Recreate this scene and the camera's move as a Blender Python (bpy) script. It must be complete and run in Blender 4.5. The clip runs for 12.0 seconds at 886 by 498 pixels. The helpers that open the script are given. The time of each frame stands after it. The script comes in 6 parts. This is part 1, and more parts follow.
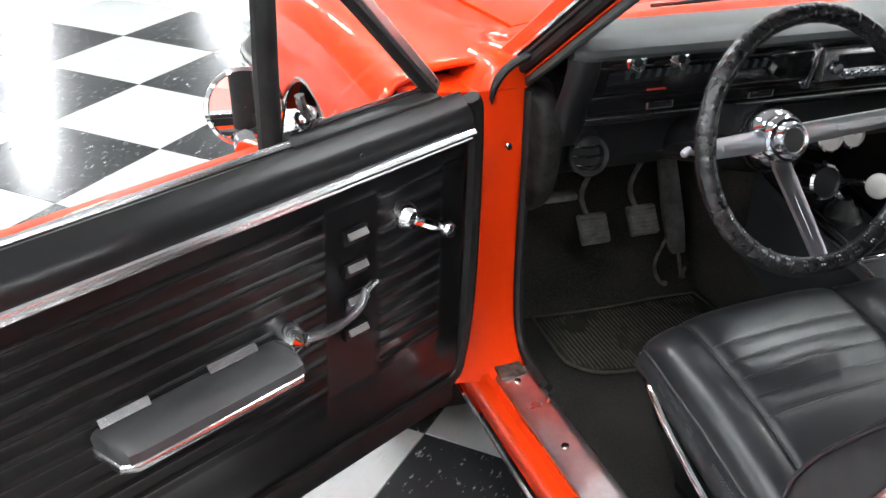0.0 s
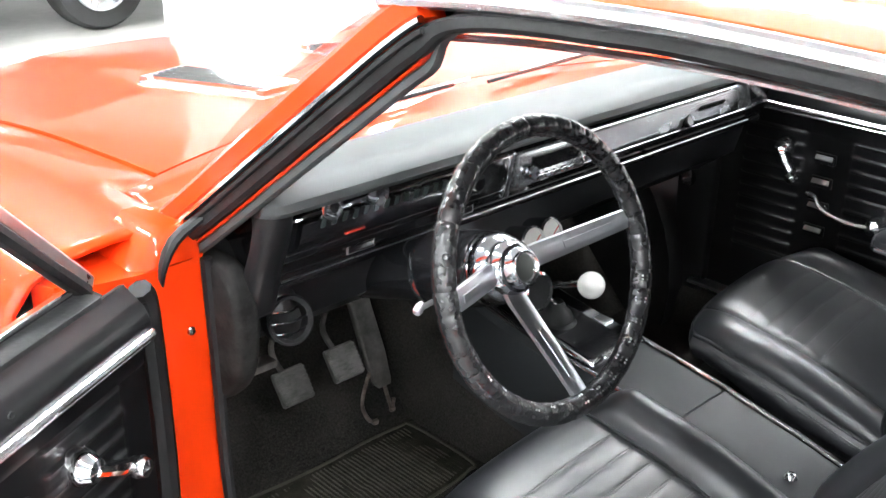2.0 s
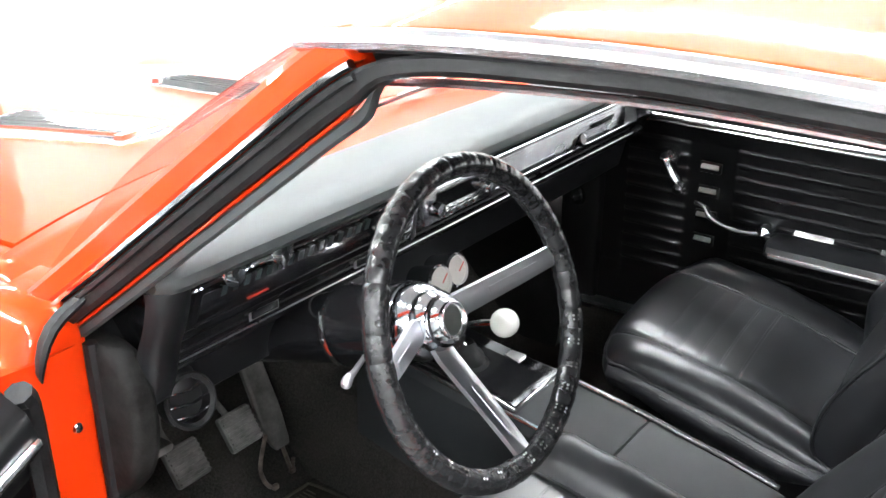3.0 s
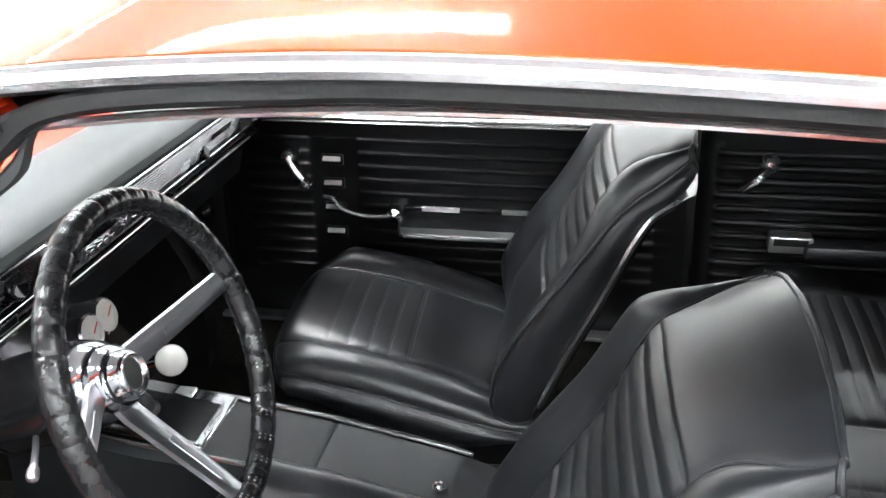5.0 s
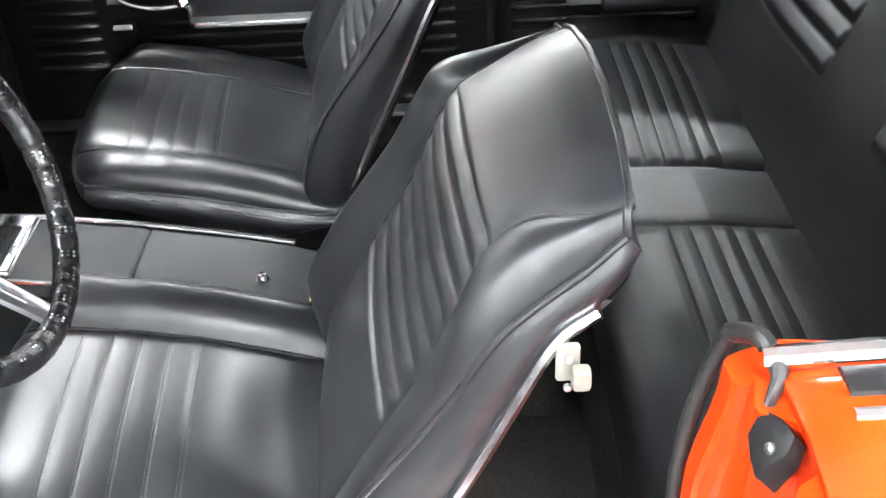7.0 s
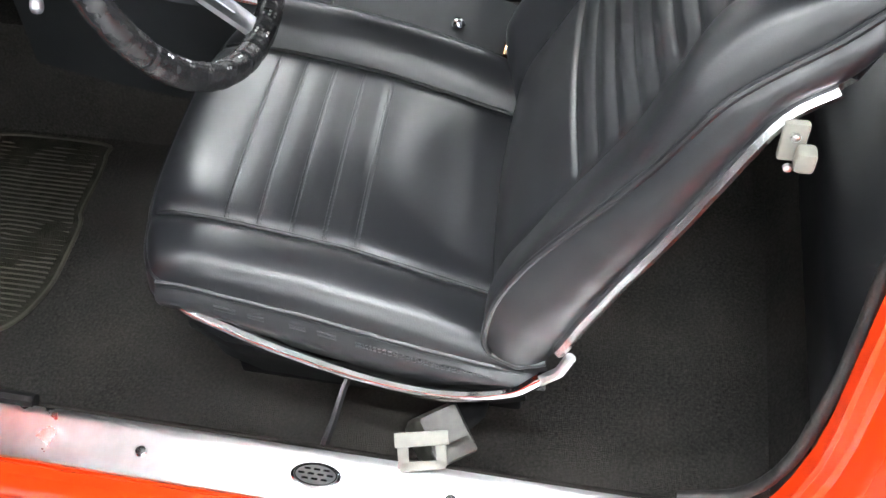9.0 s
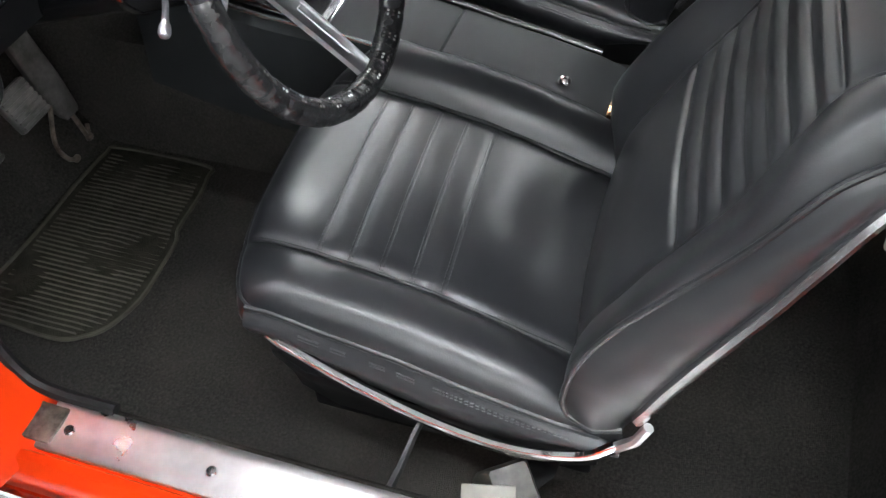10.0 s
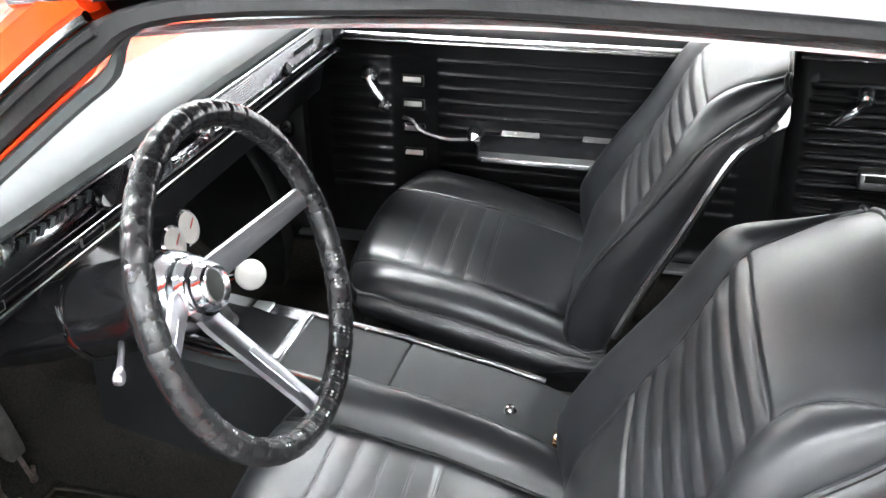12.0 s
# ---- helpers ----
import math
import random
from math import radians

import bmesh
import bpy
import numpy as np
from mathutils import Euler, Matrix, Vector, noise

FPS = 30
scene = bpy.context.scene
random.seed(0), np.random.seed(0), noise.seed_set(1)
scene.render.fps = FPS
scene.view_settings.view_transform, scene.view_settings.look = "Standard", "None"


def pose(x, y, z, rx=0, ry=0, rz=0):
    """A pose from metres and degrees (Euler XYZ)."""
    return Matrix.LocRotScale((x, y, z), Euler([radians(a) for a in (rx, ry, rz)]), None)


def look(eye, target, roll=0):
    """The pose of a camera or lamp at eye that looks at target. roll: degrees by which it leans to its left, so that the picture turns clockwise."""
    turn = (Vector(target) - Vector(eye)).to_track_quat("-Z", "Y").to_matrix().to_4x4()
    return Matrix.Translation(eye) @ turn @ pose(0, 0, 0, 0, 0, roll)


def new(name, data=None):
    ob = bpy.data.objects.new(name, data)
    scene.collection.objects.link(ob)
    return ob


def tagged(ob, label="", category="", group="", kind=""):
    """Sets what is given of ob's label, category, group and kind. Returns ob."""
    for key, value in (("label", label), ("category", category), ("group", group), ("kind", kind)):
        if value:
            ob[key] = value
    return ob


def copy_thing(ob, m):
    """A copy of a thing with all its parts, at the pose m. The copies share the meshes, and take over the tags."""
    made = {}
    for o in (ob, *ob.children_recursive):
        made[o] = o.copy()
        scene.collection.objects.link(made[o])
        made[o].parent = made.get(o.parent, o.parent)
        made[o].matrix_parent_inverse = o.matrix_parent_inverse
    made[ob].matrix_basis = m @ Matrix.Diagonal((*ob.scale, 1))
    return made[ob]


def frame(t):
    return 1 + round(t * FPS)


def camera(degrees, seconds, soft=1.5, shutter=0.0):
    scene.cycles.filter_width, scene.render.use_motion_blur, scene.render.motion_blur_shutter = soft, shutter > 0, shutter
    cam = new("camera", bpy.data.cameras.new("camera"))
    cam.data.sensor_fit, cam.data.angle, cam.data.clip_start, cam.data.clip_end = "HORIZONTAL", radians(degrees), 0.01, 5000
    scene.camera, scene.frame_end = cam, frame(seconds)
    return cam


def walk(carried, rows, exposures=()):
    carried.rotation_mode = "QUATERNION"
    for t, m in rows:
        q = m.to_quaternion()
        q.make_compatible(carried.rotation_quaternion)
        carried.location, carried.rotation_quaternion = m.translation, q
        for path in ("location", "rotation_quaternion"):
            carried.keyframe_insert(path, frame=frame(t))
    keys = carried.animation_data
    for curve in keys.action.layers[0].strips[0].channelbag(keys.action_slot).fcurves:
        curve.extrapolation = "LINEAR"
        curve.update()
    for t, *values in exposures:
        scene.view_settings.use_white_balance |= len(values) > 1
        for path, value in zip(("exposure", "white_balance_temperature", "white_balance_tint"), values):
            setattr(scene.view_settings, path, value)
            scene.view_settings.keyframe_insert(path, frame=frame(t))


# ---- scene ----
cam = camera(46.8, 12.0)
PATH = [
    (0, (-1.409, -1.459, 1.422), (-0.77, 0.188, 0.485), 2.0),
    (0.5, (-1.383, -1.374, 1.422), (-0.587, 0.226, 0.524), 1.8),
    (1, (-1.367, -1.271, 1.416), (-0.365, 0.235, 0.562), 1.6),
    (1.5, (-1.356, -1.183, 1.419), (-0.21, 0.233, 0.594), 1.4),
    (2, (-1.338, -1.095, 1.423), (-0.055, 0.215, 0.625), 1.0),
    (2.5, (-1.318, -0.997, 1.42), (0.076, 0.208, 0.641), 0.8),
    (2.7, (-1.307, -0.966, 1.421), (0.123, 0.195, 0.642), 0.6),
    (4.5, (-1.286, -0.805, 1.422), (0.484, -0.287, 0.649), -1.2),
    (5, (-1.283, -0.812, 1.42), (0.517, -0.446, 0.628), -1.5),
    (5.5, (-1.282, -0.822, 1.414), (0.515, -0.589, 0.569), -1.8),
    (6, (-1.279, -0.832, 1.412), (0.48, -0.702, 0.47), -2.3),
    (6.5, (-1.277, -0.832, 1.399), (0.429, -0.778, 0.356), -2.6),
    (7, (-1.261, -0.843, 1.407), (0.358, -0.806, 0.234), -3.3),
    (7.5, (-1.255, -0.845, 1.391), (0.282, -0.769, 0.114), -3.5),
    (7.7, (-1.253, -0.845, 1.384), (0.242, -0.738, 0.059), -3.7),
    (9.3, (-1.263, -0.788, 1.371), (0.012, -0.416, -0.124), -2.8),
    (9.5, (-1.261, -0.786, 1.371), (0.006, -0.371, -0.12), -2.6),
    (10, (-1.263, -0.784, 1.378), (0.067, -0.306, -0.038), -2.0),
    (10.5, (-1.264, -0.785, 1.39), (0.162, -0.276, 0.084), -1.8),
    (11, (-1.269, -0.788, 1.401), (0.269, -0.274, 0.23), -1.5),
    (11.5, (-1.278, -0.8, 1.416), (0.359, -0.296, 0.384), -1.3),
    (12, (-1.278, -0.797, 1.41), (0.431, -0.309, 0.493), -1.3),
]
EXPOSURES = [(0, 1.65), (0.5, 1.85), (1.0, 2.1), (1.5, 2.3), (2.0, 2.6), (2.5, 2.65), (4.5, 2.17), (5.0, 2.27), (5.5, 2.45), (6.0, 2.8), (6.5, 3.08), (7.0, 3.23), (7.5, 3.23), (9.5, 2.2), (10.0, 2.0), (10.5, 1.95), (11.0, 2.25), (11.5, 2.7), (12.0, 2.92)]
walk(cam, [(t, look(eye, target, roll)) for t, eye, target, roll in PATH], EXPOSURES)


# ---- light ----
world = bpy.data.worlds.new("hall_air")
scene.world = world
world.use_nodes = True
world.node_tree.nodes["Background"].inputs[0].default_value = (0.9, 0.95, 1.0, 1)
world.node_tree.nodes["Background"].inputs[1].default_value = 0.21


# ---- small tools ----
def mesh_of(verts, faces, smooth=True):
    me = bpy.data.meshes.new("mesh")
    me.from_pydata([tuple(v) for v in verts], [], faces)
    me.update()
    b = bmesh.new()
    b.from_mesh(me)
    bmesh.ops.recalc_face_normals(b, faces=b.faces)
    b.to_mesh(me)
    b.free()
    if smooth:
        me.polygons.foreach_set("use_smooth", [True] * len(me.polygons))
    return me


def part(name, geo, material, parent=None, label="", flat=False, sharp=35, solid=0.0, bevel=0.0):
    """One mesh object, from (verts, faces), under a thing or a part."""
    me = mesh_of(geo[0], geo[1], not flat)
    me.materials.append(material)
    if not flat:
        me.set_sharp_from_angle(angle=radians(sharp))
    ob = new(name, me)
    if parent is not None:
        ob.parent = parent
    if solid:
        m = ob.modifiers.new("thickness", "SOLIDIFY")
        m.thickness, m.offset = solid, 0
    if bevel:
        m = ob.modifiers.new("edge", "BEVEL")
        m.width, m.segments, m.limit_method, m.angle_limit = bevel, 2, "ANGLE", radians(40)
    if label:
        tagged(ob, label)
    return ob


def join(*geos):
    V, F = [], []
    for v, f in geos:
        n = len(V)
        V += [tuple(p) for p in v]
        F += [[i + n for i in q] for q in f]
    return V, F


def moved(geo, m):
    return [m @ Vector(p) for p in geo[0]], geo[1]


def mapped(geo, fn):
    return [fn(*p) for p in geo[0]], geo[1]


def box(c, s, r=0.0, seg=2):
    b = bmesh.new()
    bmesh.ops.create_cube(b, size=1)
    bmesh.ops.scale(b, vec=s, verts=b.verts)
    if r > 0:
        bmesh.ops.bevel(b, geom=list(b.edges), offset=min(r, min(s) * 0.49), segments=seg, affect="EDGES", profile=0.5)
    V = [(v.co.x + c[0], v.co.y + c[1], v.co.z + c[2]) for v in b.verts]
    F = [[v.index for v in f.verts] for f in b.faces]
    b.free()
    return V, F


def loft(rings, closed=True, caps=True):
    n = len(rings[0])
    V = [tuple(p) for r in rings for p in r]
    F = []
    for i in range(len(rings) - 1):
        for j in range(n if closed else n - 1):
            k = (j + 1) % n
            F.append([i * n + j, i * n + k, (i + 1) * n + k, (i + 1) * n + j])
    if caps and closed:
        F.append(list(range(n))[::-1])
        F.append([(len(rings) - 1) * n + j for j in range(n)])
    return V, F


def tube(pts, r, seg=8, closed=False, squash=1.0):
    """A round bar along points; r may be one radius or one for each point."""
    P = [Vector(p) for p in pts]
    n = len(P)
    rs = r if isinstance(r, (list, tuple)) else [r] * n
    rings, up = [], None
    for i in range(n):
        a = P[i - 1] if (i > 0 or closed) else P[i]
        b = P[(i + 1) % n] if (i < n - 1 or closed) else P[i]
        d = (b - a).normalized()
        if up is None:
            up = Vector((0, 0, 1)) if abs(d.z) < 0.9 else Vector((1, 0, 0))
        side = d.cross(up).normalized()
        up = side.cross(d).normalized()
        rings.append([P[i] + (side * math.cos(t) + up * math.sin(t) * squash) * rs[i]
                      for t in (2 * math.pi * k / seg for k in range(seg))])
    if closed:
        rings.append(rings[0])
        return loft(rings, True, False)
    return loft(rings)


def spline(pts, n=8):
    """Points of a smooth curve through pts."""
    P = [Vector(p) for p in pts]
    P = [2 * P[0] - P[1]] + P + [2 * P[-1] - P[-2]]
    out = []
    for i in range(1, len(P) - 2):
        for k in range(n):
            t = k / n
            a, b, c, d = P[i - 1], P[i], P[i + 1], P[i + 2]
            out.append(0.5 * ((2 * b) + (c - a) * t + (2 * a - 5 * b + 4 * c - d) * t * t + (3 * b - a - 3 * c + d) * t ** 3))
    out.append(P[-2])
    return out


def lathe(prof, origin, axis, seg=24, turn=0.0):
    """Turned body: prof holds (radius, height along the axis)."""
    q = Vector(axis).normalized().to_track_quat("Z", "Y").to_matrix()
    o = Vector(origin)
    rings = [[o + q @ Vector((max(r, 1e-4) * math.cos(t), max(r, 1e-4) * math.sin(t), h))
              for t in (turn + 2 * math.pi * k / seg for k in range(seg))] for r, h in prof]
    return loft(rings, True, False)


def extrude(prof, fn, a, b, n=1, closed=True):
    """Profile of (u, v) carried from a to b; fn(w, u, v) gives the place."""
    rings = [[fn(a + (b - a) * i / n, u, v) for u, v in prof] for i in range(n + 1)]
    return loft(rings, closed, closed)


def sheet(fn, nu, nv):
    V = [fn(i / nu, j / nv) for i in range(nu + 1) for j in range(nv + 1)]
    F = [[i * (nv + 1) + j, (i + 1) * (nv + 1) + j, (i + 1) * (nv + 1) + j + 1, i * (nv + 1) + j + 1]
         for i in range(nu) for j in range(nv)]
    return V, F


def lerp(table, x):
    return float(np.interp(x, [t[0] for t in table], [t[1] for t in table]))


def smooth01(x):
    x = max(0.0, min(1.0, x))
    return x * x * (3 - 2 * x)


# ---- materials ----
def material(name, color, rough=0.5, metal=0.0, grain=None, bump=0.0, bump_scale=200.0, vary=0.0, vary_scale=6.0,
             coat=0.0, spec=0.5, rough_vary=0.0, second=None, coat_rough=0.03):
    m = bpy.data.materials.new(name)
    m.use_nodes = True
    nt = m.node_tree
    p = nt.nodes["Principled BSDF"]
    p.inputs["Base Color"].default_value = (*color, 1)
    p.inputs["Roughness"].default_value = rough
    p.inputs["Metallic"].default_value = metal
    p.inputs["Coat Weight"].default_value = coat
    p.inputs["Coat Roughness"].default_value = coat_rough
    p.inputs["Specular IOR Level"].default_value = spec
    co = nt.nodes.new("ShaderNodeTexCoord")
    if vary > 0 or second:
        big = nt.nodes.new("ShaderNodeTexNoise")
        big.inputs["Scale"].default_value = vary_scale
        big.inputs["Detail"].default_value = 6
        big.inputs["Roughness"].default_value = 0.65
        nt.links.new(co.outputs["Object"], big.inputs["Vector"])
        mix = nt.nodes.new("ShaderNodeMix")
        mix.data_type = "RGBA"
        other = second or tuple(min(1, c * (1 + vary) + 0.01 * vary) for c in color)
        mix.inputs["A"].default_value = (*[c * (1 - 0.5 * vary) for c in color], 1)
        mix.inputs["B"].default_value = (*other, 1)
        ramp = nt.nodes.new("ShaderNodeMapRange")
        ramp.inputs["From Min"].default_value, ramp.inputs["From Max"].default_value = 0.35, 0.7
        nt.links.new(big.outputs["Fac"], ramp.inputs["Value"])
        nt.links.new(ramp.outputs["Result"], mix.inputs["Factor"])
        nt.links.new(mix.outputs["Result"], p.inputs["Base Color"])
    if rough_vary > 0:
        rn = nt.nodes.new("ShaderNodeTexNoise")
        rn.inputs["Scale"].default_value = 14
        rn.inputs["Detail"].default_value = 5
        nt.links.new(co.outputs["Object"], rn.inputs["Vector"])
        rr = nt.nodes.new("ShaderNodeMapRange")
        rr.inputs["To Min"].default_value = max(0.02, rough - rough_vary)
        rr.inputs["To Max"].default_value = rough + rough_vary
        nt.links.new(rn.outputs["Fac"], rr.inputs["Value"])
        nt.links.new(rr.outputs["Result"], p.inputs["Roughness"])
    if bump > 0:
        fine = nt.nodes.new("ShaderNodeTexNoise" if grain != "cells" else "ShaderNodeTexVoronoi")
        fine.inputs["Scale"].default_value = bump_scale
        nt.links.new(co.outputs["Object"], fine.inputs["Vector"])
        b = nt.nodes.new("ShaderNodeBump")
        b.inputs["Strength"].default_value = bump
        b.inputs["Distance"].default_value = 0.002
        nt.links.new(fine.outputs[0], b.inputs["Height"])
        nt.links.new(b.outputs["Normal"], p.inputs["Normal"])
    return m


def glass(name, color=(1, 1, 1), rough=0.0):
    """Thin clear pane: lets light through, mirrors a little more at a slant."""
    m = bpy.data.materials.new(name)
    m.use_nodes = True
    nt = m.node_tree
    nt.nodes.remove(nt.nodes["Principled BSDF"])
    clear = nt.nodes.new("ShaderNodeBsdfTransparent")
    clear.inputs[0].default_value = (*color, 1)
    shine = nt.nodes.new("ShaderNodeBsdfGlossy")
    shine.inputs["Roughness"].default_value = rough
    mix = nt.nodes.new("ShaderNodeMixShader")
    slant = nt.nodes.new("ShaderNodeLayerWeight")
    slant.inputs[0].default_value = 0.5
    steep = nt.nodes.new("ShaderNodeMath")
    steep.operation = "POWER"
    steep.inputs[1].default_value = 5.0
    fr = nt.nodes.new("ShaderNodeMath")
    fr.operation = "MULTIPLY_ADD"
    fr.inputs[1].default_value, fr.inputs[2].default_value = 0.94, 0.04
    nt.links.new(slant.outputs["Facing"], steep.inputs[0])
    nt.links.new(steep.outputs[0], fr.inputs[0])
    nt.links.new(fr.outputs[0], mix.inputs[0])
    nt.links.new(clear.outputs[0], mix.inputs[1])
    nt.links.new(shine.outputs[0], mix.inputs[2])
    nt.links.new(mix.outputs[0], nt.nodes["Material Output"].inputs[0])
    return m


def glow(name, color, power):
    m = bpy.data.materials.new(name)
    m.use_nodes = True
    p = m.node_tree.nodes["Principled BSDF"]
    p.inputs["Base Color"].default_value = (0.8, 0.8, 0.8, 1)
    p.inputs["Emission Color"].default_value = (*color, 1)
    p.inputs["Emission Strength"].default_value = power
    return m


PAINT = material("orange_red_paint", (0.66, 0.036, 0.003), 0.35, coat=0.5, spec=0.10, vary=0.06, vary_scale=3, bump=0.02, bump_scale=900)
VINYL = material("black_vinyl", (0.0098, 0.0103, 0.0122), 0.40, bump=0.10, bump_scale=520, vary=0.18, vary_scale=5, spec=0.36, rough_vary=0.07, coat=0.38, coat_rough=0.30)
# duller copy of the seat vinyl; roof shade is put into its darker base
VINYL_REAR_SHADED = material("dull_black_rear_vinyl", (0.0050, 0.0052, 0.0060), 0.46, bump=0.12, bump_scale=420, vary=0.10, vary_scale=3, spec=0.30, rough_vary=0.06)
VINYL_DOOR = material("black_door_vinyl", (0.0060, 0.0060, 0.0066), 0.29, vary=0.15, rough_vary=0.02, spec=0.30)
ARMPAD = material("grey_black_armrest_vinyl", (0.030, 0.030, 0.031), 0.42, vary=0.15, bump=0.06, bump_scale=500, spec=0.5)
PAD = material("black_dash_pad", (0.036, 0.041, 0.042), 0.52, bump=0.08, bump_scale=380, vary=0.25)
CONSOLE = material("black_console_vinyl", (0.015, 0.0165, 0.018), 0.50, bump=0.06, bump_scale=420, vary=0.2, spec=0.3)
PLASTIC = material("black_satin_plastic", (0.008, 0.008, 0.009), 0.42, vary=0.2, rough_vary=0.06, spec=0.28)
GLOSSBLACK = material("gloss_black_panel", (0.008, 0.008, 0.009), 0.15, vary=0.2)
RUBBER = material("black_rubber_seal", (0.0075, 0.0075, 0.008), 0.50, bump=0.25, bump_scale=150, vary=0.4, vary_scale=20, spec=0.22)
CARPET = material("black_cut_pile_carpet", (0.0150, 0.0139, 0.0130), 0.95, bump=1.0, bump_scale=700, vary=0.9, vary_scale=260, spec=0.1)


def dusted(m, scale, dust, most):
    """Pale dust trodden into a surface in uneven patches and specks."""
    nt = m.node_tree
    p = nt.nodes["Principled BSDF"]
    old = p.inputs["Base Color"].links[0].from_socket
    co = nt.nodes.new("ShaderNodeTexCoord")
    facs = []
    for sc, lo, hi in ((scale, 0.42, 0.72), (scale * 34, 0.50, 0.74)):
        n = nt.nodes.new("ShaderNodeTexNoise")
        n.inputs["Scale"].default_value = sc
        n.inputs["Detail"].default_value = 5
        nt.links.new(co.outputs["Object"], n.inputs["Vector"])
        r = nt.nodes.new("ShaderNodeMapRange")
        r.inputs["From Min"].default_value, r.inputs["From Max"].default_value = lo, hi
        r.inputs["To Max"].default_value = most
        nt.links.new(n.outputs["Fac"], r.inputs["Value"])
        facs.append(r.outputs["Result"])
    add = nt.nodes.new("ShaderNodeMath")
    add.operation = "ADD"
    nt.links.new(facs[0], add.inputs[0])
    nt.links.new(facs[1], add.inputs[1])
    mix = nt.nodes.new("ShaderNodeMix")
    mix.data_type = "RGBA"
    mix.inputs["B"].default_value = (*dust, 1)
    nt.links.new(old, mix.inputs["A"])
    nt.links.new(add.outputs[0], mix.inputs["Factor"])
    nt.links.new(mix.outputs["Result"], p.inputs["Base Color"])


dusted(CARPET, 6.0, (0.080, 0.071, 0.062), 0.26)
MAT = material("black_ribbed_floor_mat", (0.018, 0.0165, 0.0125), 0.9, bump=0.8, bump_scale=500, vary=0.5, vary_scale=40, spec=0.15)
SATIN = material("satin_chrome", (0.80, 0.80, 0.82), 0.24, 1.0, vary=0.06, rough_vary=0.05)
DULL = material("dull_grey_metal", (0.10, 0.10, 0.105), 0.38, 1.0, vary=0.12)
CHROME = material("chrome", (0.82, 0.83, 0.85), 0.08, 1.0, vary=0.06, rough_vary=0.04)
STEEL = material("brushed_aluminium", (0.62, 0.62, 0.62), 0.30, 1.0, vary=0.15, vary_scale=20, rough_vary=0.08)
HUB = material("dark_chrome", (0.50, 0.51, 0.54), 0.13, 1.0, vary=0.06, rough_vary=0.05)
SPOKE = material("satin_spoke_metal", (0.56, 0.56, 0.60), 0.32, 1.0, vary=0.06, rough_vary=0.04)
ALU = material("brushed_silver_panel", (0.70, 0.70, 0.72), 0.26, 0.92, vary=0.12, vary_scale=30, rough_vary=0.08)
SCUFF = material("worn_aluminium_scuff_plate", (0.86, 0.86, 0.87), 0.30, 1.0, vary=0.12, vary_scale=25, rough_vary=0.10, bump=0.05, bump_scale=90)
WORN = material("stained_bare_metal", (0.13, 0.105, 0.09), 0.45, 0.6, vary=1.2, vary_scale=40)
PEDAL = material("grey_worn_rubber", (0.055, 0.053, 0.05), 0.75, vary=0.8, vary_scale=30, bump=0.2)
WORNRUBBER = material("worn_grey_black_rubber", (0.008, 0.008, 0.008), 0.45, second=(0.026, 0.025, 0.024), vary=0.5, vary_scale=60, bump=0.5, bump_scale=160, spec=0.4)
KICKPAD = material("scuffed_black_kick_board", (0.0075, 0.0070, 0.0067), 0.72, vary=0.9, vary_scale=26, bump=0.25, bump_scale=180, spec=0.10)
WHITEBALL = material("white_ball", (0.80, 0.80, 0.76), 0.25, coat=0.5)
BELT = material("cream_plastic", (0.15, 0.146, 0.125), 0.45, vary=0.2, vary_scale=30)
WALL = material("white_wall_paint", (0.82, 0.82, 0.81), 0.6, vary=0.05, vary_scale=1.5, bump=0.1, bump_scale=60)
CEILING = material("grey_ceiling_deck", (0.26, 0.265, 0.27), 0.7, vary=0.15)
WHITE_METAL = material("white_enamel", (0.8, 0.8, 0.8), 0.4)
CONCRETE = material("grey_polished_concrete", (0.30, 0.295, 0.275), 0.35, vary=0.25, vary_scale=1.2, bump=0.08, bump_scale=40, rough_vary=0.1)
GLASS = glass("window_glass", (0.97, 0.985, 0.975))
MATRIB = material("worn_mat_rib", (0.026, 0.0245, 0.019), 0.85, second=(0.068, 0.063, 0.046), vary=0.3, vary_scale=9)
# dark tint added to the unseen rear window to dim light on the bench
REAR_GLASS = glass("tinted_rear_glass", (0.14, 0.145, 0.145))
MIRROR = material("mirror_glass", (0.9, 0.9, 0.9), 0.01, 1.0)
TYRE = material("tyre_rubber", (0.018, 0.018, 0.018), 0.8, vary=0.4, bump=0.2)
SILVER = material("silver_car_paint", (0.5, 0.51, 0.52), 0.25, 0.6, coat=1.0, vary=0.05)
TUBE = glow("fluorescent_tube", (0.94, 0.98, 1.0), 32.0)
NEEDLE = material("red_dial_needle", (0.45, 0.03, 0.015), 0.5)
DIAL = material("pale_dial_face", (0.55, 0.53, 0.5), 0.4)


